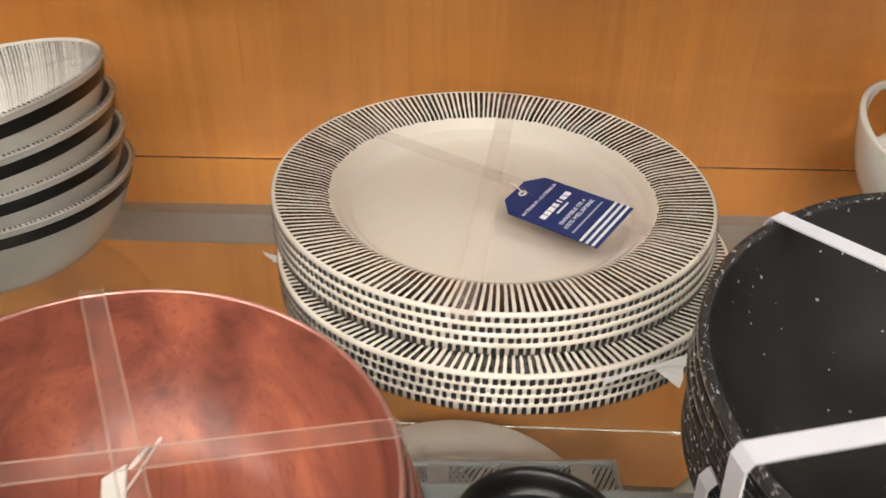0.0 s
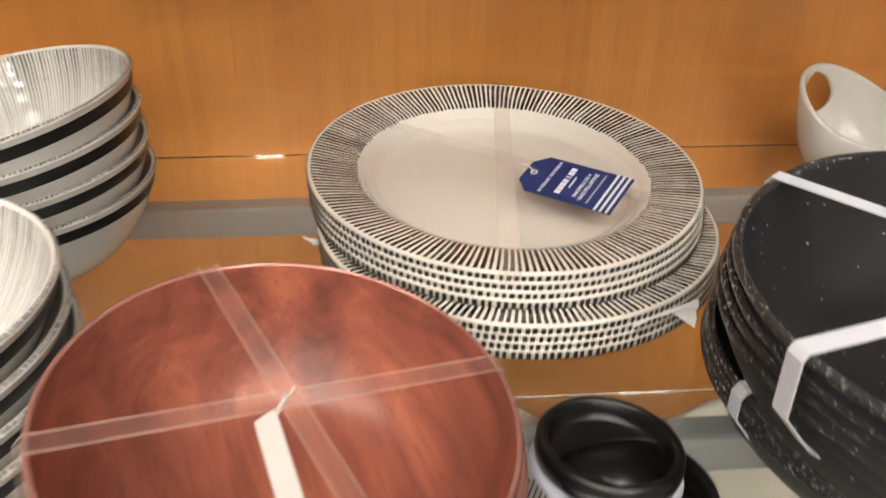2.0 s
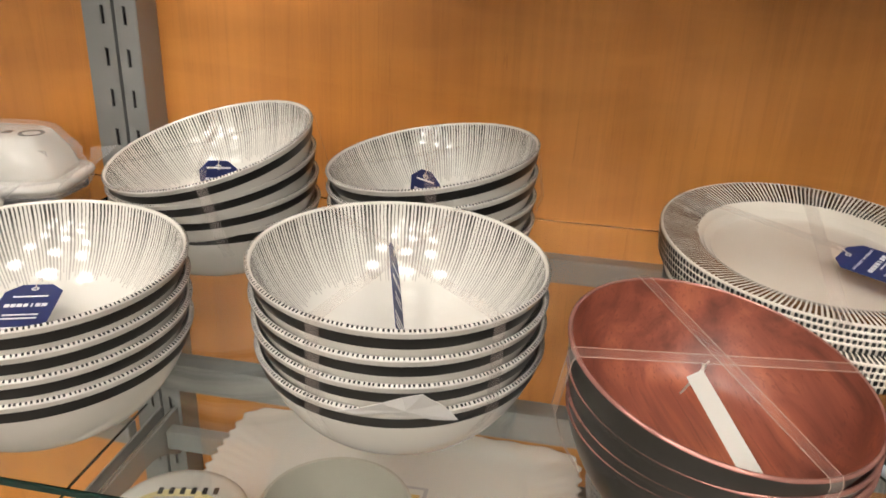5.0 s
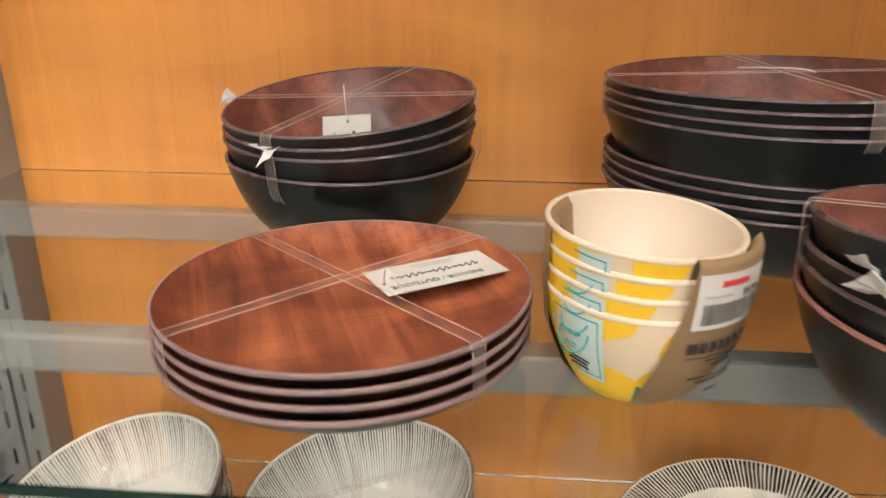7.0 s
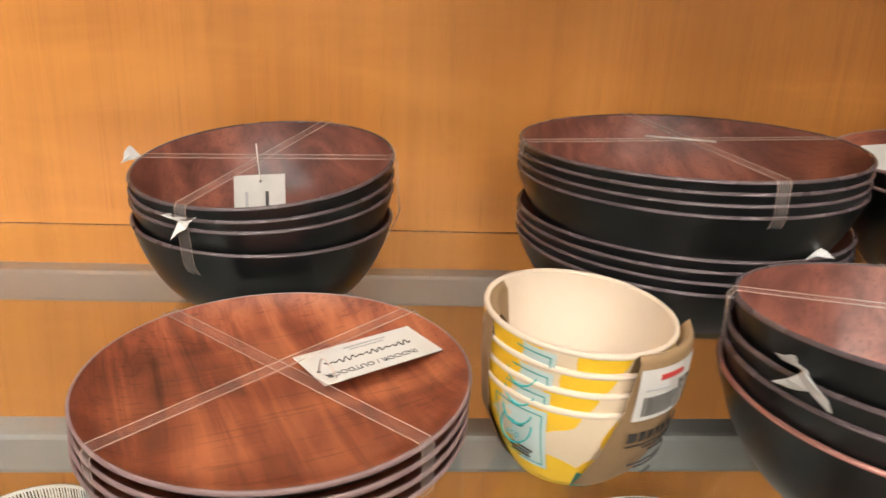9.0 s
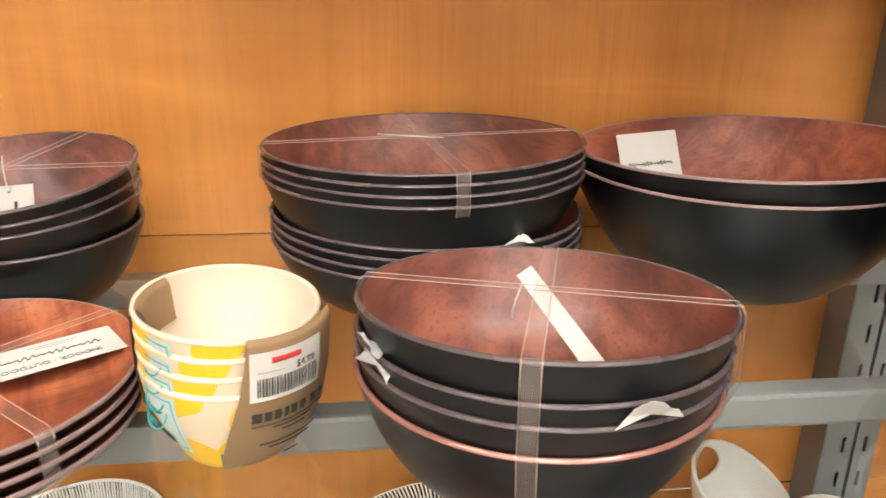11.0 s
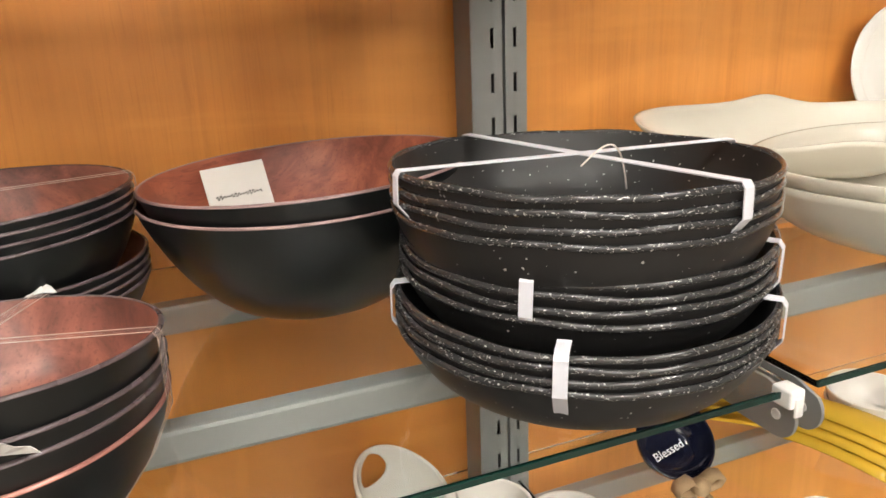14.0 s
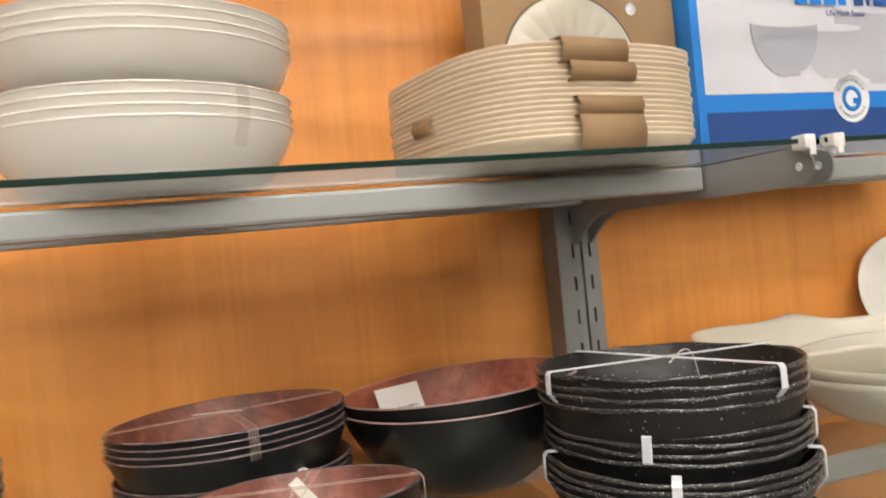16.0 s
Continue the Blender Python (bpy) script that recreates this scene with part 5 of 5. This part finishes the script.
def bowl_print(x, z, s, shade, d):
    half = [(0.064 * math.cos(t), max(0.042 - 0.080 * math.sin(t) ** 0.85, -0.031)) for t in [math.pi * i / 28 for i in range(29)]]
    foot = [(-0.024, -0.031), (-0.022, -0.036), (0.022, -0.036), (0.024, -0.031)]
    out = [(x, z) for x, z in half if z > -0.0309 and x > 0] + foot[::-1] + [(x, z) for x, z in half if z > -0.0309 and x < 0]
    out = [(s * a, s * b) for a, b in out]
    part("printed_bowl", prism(out, 0.0002), shade, bx, m=face(x, z, d), smooth=False)
    rim = [(s * 0.064 * math.cos(t), s * (0.042 + 0.006 * math.sin(t))) for t in [2 * math.pi * i / 28 for i in range(28)]]
    part("printed_rim", prism(rim, 0.0002), BOX_WHITE, bx, m=face(x, z, d + 0.0004), smooth=False)


PRINT_BOWL = coated("pale_grey_print", (0.36, 0.36, 0.41), 0.5, 30.0, 0.12)
PRINT_BOWL_B = coated("light_grey_print", (0.44, 0.44, 0.49), 0.5, 30.0, 0.12)
bowl_print(0.545, 0.180, 1.55, PRINT_BOWL_B, 0.0011)
bowl_print(0.436, 0.170, 1.0, PRINT_BOWL_B, 0.0019)
bowl_print(0.345, 0.176, 1.0, PRINT_BOWL, 0.0027)
BX, BZ = 0.467, 0.102
part("round_badge", lathe([(0.0, 0.0), (0.037, 0.0), (0.037, 0.0003)], 48), PRINT_WHITE, bx, m=face(BX, BZ, 0.0012))
part("badge_ring", lathe([(0.013, 0.0), (0.013, 0.0003), (0.020, 0.0003), (0.020, 0.0)], 40), BOX_BLUE, bx, m=face(BX, BZ, 0.0016))
bar(bx, 0, 0, 0.016, 0.009, BOX_BLUE, name="badge_mark").matrix_basis = face(BX + 0.010, BZ - 0.004, 0.0020)
for k, ch in enumerate("DINNERWARE"):
    a = radians(150 - 120 * k / 9)
    words("lettering", ch, 0.0076, PRINT_DARK, bx, face(BX + 0.0285 * math.cos(a), BZ + 0.0285 * math.sin(a), 0.0016) @ pose(0, 0, 0, 0, 0, math.degrees(a) - 90))
    b = radians(210 + 120 * k / 9)
    words("lettering", ch, 0.0076, PRINT_DARK, bx, face(BX + 0.0285 * math.cos(b), BZ + 0.0285 * math.sin(b), 0.0016) @ pose(0, 0, 0, 0, 0, math.degrees(b) + 90))
words("lettering", "Life Made Easier", 0.0125, BOX_NAVY, bx, face(0.470, 0.234, 0.0036))
for x, w in ((0.375, 0.024), (0.404, 0.022), (0.433, 0.024), (0.458, 0.016)):
    bar(bx, 0, 0, w, 0.022, BOX_BLUE, name="brand_mark").matrix_basis = face(x + 0.006, 0.258, 0.0036)
for x, w in ((0.492, 0.020), (0.512, 0.007), (0.538, 0.030), (0.570, 0.020), (0.596, 0.020)):
    bar(bx, 0, 0, w, 0.022, BOX_NAVY, name="brand_mark").matrix_basis = face(x + 0.006, 0.258, 0.0036)
bar(bx, 0, 0, 0.030, 0.007, PRINT_WHITE).matrix_basis = face(0.395, 0.012, 0.0012)


# ---- lowest shelf in view ----
def wavy_platter(m):
    ob = thing("scalloped_platter", m, "white rectangular platter with a scalloped rim and gold label", "platter")
    def lobes(a, r, z):
        c, s = abs(math.cos(a)), abs(math.sin(a))
        e = 9.0
        k = (c ** e + s ** e) ** (-1 / e)
        w = 1 + 0.012 * math.sin(44 * a) * (r > 0.8)
        return (0.228 * r * k * w * math.cos(a), 0.113 * r * k * w * math.sin(a), z)
    part("body", lathe([(0.0, 0.0), (0.72, 0.0), (0.80, 0.004), (0.90, 0.012), (0.99, 0.018), (1.0, 0.020), (0.985, 0.0205), (0.90, 0.016), (0.80, 0.0085), (0.72, 0.0045), (0.0, 0.0045)], 240, lobes), WHITE, ob)
    lab = part("label", box(-0.026, 0.026, -0.019, 0.019, 0, 0.0006), PRINT_GREY, ob, "gold and grey paper label", m=pose(0.020, -0.004, 0.0048), smooth=False)
    part("label_centre", box(-0.021, 0.021, -0.014, 0.014, 0, 0.0004), PAPER, lab, m=pose(0, 0, 0.0006), smooth=False)
    part("label_stripe", box(-0.018, 0.018, -0.004, 0.004, 0, 0.0004), PRINT_GOLD, lab, m=pose(0, 0, 0.0010), smooth=False)


wavy_platter(pose(-0.874, -0.112, Z0, 0, 0, 0))
up = thing("white_plate", pose(-0.500, -0.110, Z0), "plain white plate under a perforated steel tray", "plate")
part("body", lathe([(0.0, 0.0), (0.085, 0.0), (0.100, 0.006), (0.135, 0.020), (0.1365, 0.0215), (0.1345, 0.0225), (0.100, 0.009), (0.084, 0.004), (0.0, 0.004)], 96), WHITE, up)


def steel_tray(m, lx=0.30, ly=0.42):
    ob = thing("perforated_tray", m, "galvanised steel tray of pierced mesh with solid ribs", "tray")
    bm = bmesh.new()
    n = 62
    for i in range(-n, n):
        for sgn in (1, -1):
            # diagonal strands, clipped to the sheet
            x0 = i * lx / n * 1.25
            pts = []
            for t in (0.0, 1.0):
                pts.append((x0 + sgn * t * ly * 0.55, t * ly))
            (xa, ya), (xb, yb) = pts
            lo, hi = 0.0, 1.0
            for bound, s in ((0.0, 1), (lx, -1)):
                da, db = s * (xa - bound), s * (xb - bound)
                if da < 0 and db < 0:
                    lo, hi = 1.0, 0.0
                elif da < 0:
                    lo = max(lo, da / (da - db))
                elif db < 0:
                    hi = min(hi, da / (da - db))
            if hi - lo < 0.02:
                continue
            p = (xa + (xb - xa) * lo, ya + (yb - ya) * lo)
            q = (xa + (xb - xa) * hi, ya + (yb - ya) * hi)
            d = Vector((q[0] - p[0], q[1] - p[1], 0)).normalized()
            s = Vector((-d.y, d.x, 0)) * 0.0016
            vs = [bm.verts.new(Vector((*w, z)) + k * s) for w in (p, q) for k in (-1, 1) for z in (0.0, 0.0012)]
            bm.faces.new((vs[1], vs[3], vs[7], vs[5]))
            bm.faces.new((vs[0], vs[1], vs[5], vs[4]))
            bm.faces.new((vs[2], vs[3], vs[7], vs[6]))
            bm.faces.new((vs[0], vs[2], vs[6], vs[4]))
    part("mesh", bm, GALV, ob, smooth=False)
    # added backing, coloured dark as the shade seen through the pierced holes
    part("sheet", box(0.002, lx - 0.002, 0.002, ly - 0.002, -0.0040, -0.0028), SHADE_STEEL, ob, smooth=False)
    for k in range(4):
        x = lx * (k + 0.55) / 4.2
        part("rib", box(x, x + 0.020, 0.0, ly, -0.002, 0.0040, 0.001), GALV, ob, smooth=False)
    for x in (0.0, lx - 0.004):
        part("edge", box(x, x + 0.004, 0, ly, -0.006, 0.006, 0.001), GALV, ob, smooth=False)
    for y in (0.0, ly - 0.004):
        part("edge", box(0, lx, y, y + 0.004, -0.006, 0.006, 0.001), GALV, ob, smooth=False)


steel_tray(pose(-0.618, -0.470, Z0 + 0.0300, -0.5, 0, 3))


def casserole(m, label):
    ob = thing("oval_baking_dish", m, label, "dish", "oval baking dishes")
    def lobes(a, r, z):
        relief = 1 + (0.006 * math.sin(30 * a) * math.sin(z * 260) if r > 0.7 and 0.008 < z < 0.05 else 0)
        return (0.172 * r * relief * math.cos(a), 0.135 * r * relief * math.sin(a), z)
    part("body", lathe([(0.0, 0.0), (0.72, 0.0), (0.80, 0.006), (0.86, 0.018), (0.90, 0.030), (0.93, 0.042), (0.955, 0.052), (1.0, 0.056), (1.0, 0.060), (0.955, 0.060),
                        (0.92, 0.052), (0.84, 0.016), (0.76, 0.006), (0.0, 0.005)], 160, lobes), IVORY, ob)
    return ob


cs = casserole(pose(-0.165, -0.195, Z0), "ivory oval baking dish with embossed sides, in a pair")
copy_thing(cs, pose(-0.163, -0.192, Z0 + 0.021, 0.5, 0, 1))
st = thing("round_sticker", pose(-0.190, -0.212, Z0 + 0.0268), "pale gold oval paper sticker inside the baking dish", "sticker")
part("paper", lathe([(0.0, 0.0), (0.022, 0.0), (0.022, 0.0006)], 32, lambda a, r, z: (r * math.cos(a), r * 0.8 * math.sin(a), z)), coated("pale_gold_paper", (0.66, 0.60, 0.36), 0.6), st)
words("lettering", "ITALY", 0.0085, PRINT_DARK, st, pose(0, 0.001, 0.0008, 0, 0, 170))
bar(st, 0, 0.009, 0.018, 0.0022, PRINT_GREY)
bar(st, 0, -0.009, 0.020, 0.0022, PRINT_GREY)

gj = thing("gingham_jar", pose(-0.290, -0.412, Z0), "small cream jar with a blue gingham cloth over one side", "jar")
part("body", lathe([(0.0, 0.0), (0.038, 0.0), (0.045, 0.010), (0.047, 0.060), (0.0465, 0.112), (0.0440, 0.122), (0.030, 0.1265), (0.0, 0.128)], 64), IVORY, gj)
GINGHAM = coated("blue_white_gingham_cloth", (0.70, 0.70, 0.74), 0.8, 300.0, 0.15, 0.2)
_g = Net(GINGHAM)
_s = _g.node("ShaderNodeSeparateXYZ")
_g.put(_s.inputs[0], _g.coords((70, 70, 70)))
_w = _g.math("ADD", _g.math("GREATER_THAN", _g.math("FRACT", _s.outputs[0]), 0.5), _g.math("GREATER_THAN", _g.math("FRACT", _s.outputs[1]), 0.5))
_g.colour(_g.mix(_g.math("MULTIPLY", _w, 0.5), (0.72, 0.72, 0.76), (0.04, 0.06, 0.32)))
part("cloth", lathe([(0.030, 0.1280), (0.0450, 0.1240), (0.0490, 0.112), (0.0500, 0.090), (0.0485, 0.090)], 64,
                    lambda a, r, z: (max(r * math.cos(a), 0.006), r * math.sin(a) * 1.01, z)), GINGHAM, gj, "blue and white gingham cloth")

cp = thing("flowered_bowl", pose(-0.885, -0.285, Z0), "cream cup-shaped bowl with blue brush flowers outside", "bowl")
wall = [(0.050 + 0.025 * (u ** 0.7), 0.128 * u) for u in [i / 12 for i in range(13)]]
part("body", lathe([(0.0, 0.0), (0.050, 0.0)] + wall, 80), WHITE, cp)
part("lining", lathe([(0.0, 0.004), (0.046, 0.004)] + [(r - 0.0035, z + 0.004 * (1 - z / 0.128)) for r, z in wall[1:]], 80), IVORY, cp)
part("rim", lathe([(0.0715, 0.128), (0.0732, 0.1294), (0.0750, 0.128)], 80), IVORY, cp)
BLUE_BRUSH = glazed("cobalt_brushwork", (0.06, 0.13, 0.50), 0.2)
for k in range(9):
    a = 200 + 26 * k
    part("blue_petal", side_patch(0.0690 + 0.0006, 0.062 + 0.012 * (k % 2), 0.0738 + 0.0006, 0.108, a, a + 15, 6), BLUE_BRUSH, cp)
bl = card("care_leaflet", "cream paper leaflet inside the flowered bowl", "leaflet", (-0.890, -0.262, Z0 + 0.066), (1, 0.15, 0.05), (0.05, 0.45, 0.9), 0.055, 0.060, PAPER)
for k in range(7):
    bar(bl, 0.002, 0.020 - 0.006 * k, 0.038 - 0.004 * (k % 3), 0.0012, PRINT_GREY)
for k in range(7):
    bar(bl, -0.022 + 0.0075 * k, 0.027, 0.0025, 0.0025, PRINT_GREY, name="punched_dot")

cn = thing("round_canister", pose(-1.046, -0.300, Z0), "white round canister with a painted engine on its lid", "canister")
part("body", lathe([(0.0, 0.0), (0.068, 0.0), (0.070, 0.002), (0.070, 0.084), (0.066, 0.086)], 72), WHITE, cn)
part("lid", lathe([(0.0, 0.100), (0.060, 0.100), (0.068, 0.0985), (0.0715, 0.094), (0.0715, 0.086), (0.066, 0.085)], 72), WHITE, cn)
part("painted_ground", lathe([(0.0, 0.0), (0.050, 0.0), (0.050, 0.0003)], 40, lambda a, r, z: (r * math.cos(a), 0.78 * r * math.sin(a), z)), coated("soft_yellow_wash", (0.72, 0.60, 0.30), 0.4), cn, m=pose(0, -0.004, 0.1004))
for x, y, w, h, t in ((-0.004, 0.006, 0.070, 0.010, 12), (0.004, -0.004, 0.074, 0.008, 10), (-0.012, 0.018, 0.040, 0.006, 14), (0.026, 0.010, 0.014, 0.026, 10)):
    bar(cn, x, y, w, h, PRINT_GREY, 0.1009, t, "painted_band")
for k in range(6):
    bar(cn, -0.030 + 0.011 * k, 0.026 + 0.0024 * k, 0.005, 0.010, PRINT_DARK, 0.1010, 12, "painted_post")
for k in range(5):
    part("painted_wheel", lathe([(0.005, 0.0), (0.005, 0.0004), (0.0075, 0.0004), (0.0075, 0.0)], 20), PRINT_DARK, cn, m=pose(-0.032 + 0.0155 * k, -0.020 + 0.003 * k, 0.1006))
for ch, a in (("l", 251), ("i", 256), ("n", 263), ("e", 274)):
    words("lettering", ch, 0.026, PRINT_RED, cn, pose(0, 0, 0.058, 0, 0, a) @ pose(0.0704, 0, 0, 90, 0, 90))

kn = thing("steel_dome", pose(-0.705, -0.345, Z0), "small dull steel dome on the glass shelf", "dome")
part("body", lathe([(0.034, 0.0), (0.034, 0.004), (0.031, 0.016), (0.023, 0.027), (0.012, 0.033), (0.0, 0.035)], 48), GALV, kn)


# ---- left bay ----
def slant(a0, b0, a1, b1, z0, z1, n=4.5):
    """Rounded rectangular body that narrows with height, with soft top and bottom edges."""
    bm = bmesh.new()
    rings = []
    e = 0.006
    for z, k, q in ((z0, 0.0, e), (z0 + e * 0.3, 0.05, e * 0.3), (z0 + e, 0.1, 0.0), ((z0 + z1) / 2, 0.45, -0.002), (z1 - e, 0.9, 0.0), (z1 - e * 0.3, 0.97, e * 0.3), (z1, 1.0, e)):
        a, c = a0 + (a1 - a0) * k - q, b0 + (b1 - b0) * k - q
        ring = []
        for j in range(48):
            u = 2 * math.pi * j / 48
            x, y = math.cos(u), math.sin(u)
            ring.append(bm.verts.new((a * math.copysign(abs(x) ** (2 / n), x), c * math.copysign(abs(y) ** (2 / n), y), z)))
        rings.append(ring)
    for r, s in zip(rings, rings[1:]):
        for j in range(48):
            bm.faces.new((r[j], r[(j + 1) % 48], s[(j + 1) % 48], s[j]))
    bm.faces.new(rings[0][::-1])
    bm.faces.new(rings[-1])
    return bm


def wrapped_dish(x, y, z, turn):
    ob = thing("wrapped_butter_dish", pose(x, y, z, 0, 0, turn), "white lidded dish in crinkled clear film", "dish", "wrapped dishes")
    part("base", slant(0.098, 0.056, 0.105, 0.062, 0.0, 0.018), WHITE, ob)
    part("cover", slant(0.092, 0.050, 0.066, 0.034, 0.016, 0.066), WHITE, ob)
    for k, dx in enumerate((-0.03, -0.015, 0.0, 0.015, 0.03)):
        bar(ob, 0, 0, 0.010, 0.012, PRINT_DARK, name="print_bar").matrix_basis = pose(dx, -0.012, 0.0665)
    part("ink_mark", lathe([(0.010, 0.0), (0.010, 0.0004), (0.014, 0.0004), (0.014, 0.0)], 24), PRINT_DARK, ob, m=pose(0.058, -0.012, 0.0664))
    bm = slant(0.106, 0.063, 0.075, 0.041, -0.0005, 0.0695, 3.5)
    bmesh.ops.subdivide_edges(bm, edges=[e for e in bm.edges if abs(e.verts[0].co.z - e.verts[1].co.z) > 0.012], cuts=3)
    rng = random.Random(8)
    for v in bm.verts:
        if v.co.z < 0.06:
            v.co += Vector((rng.uniform(-1, 1), rng.uniform(-1, 1), rng.uniform(-1, 1))) * 0.0035
    for q in range(7):                     # frilled seam of the film at one end
        a = rng.uniform(-0.05, 0.05)
        vs = [bm.verts.new((0.100 + rng.uniform(0, 0.03) * k, a + 0.008 * s, 0.012 + 0.018 * k + rng.uniform(0, 0.010))) for k, s in ((0, -1), (1, -1), (1, 1), (0, 1))]
        bm.faces.new(vs)
    film = part("film", bm, FILM, ob, "crinkled clear shrink film", smooth=False)
    film.visible_shadow = False


tr = tagged(part("dark_tray", box(-1.46, -1.300, -0.34, 0.00, Z1 + 0.0005, Z1 + 0.022, 0.004), DARK_OUT, smooth=False), "dark flat tray under wrapped dishes", "tray")
wrapped_dish(-1.365, -0.080, Z1 + 0.023, 8)
wrapped_dish(-1.385, -0.215, Z1 + 0.023, 4)
plain_bowl("brown_bowl", pose(-1.420, -0.190, Z2 + 0.012), "wide brown wooden bowl on the next bay's shelf", 0.150, 0.070, 0.060, BROWN_IN, "", 0.004, (0.05, 0.012), 60.0)
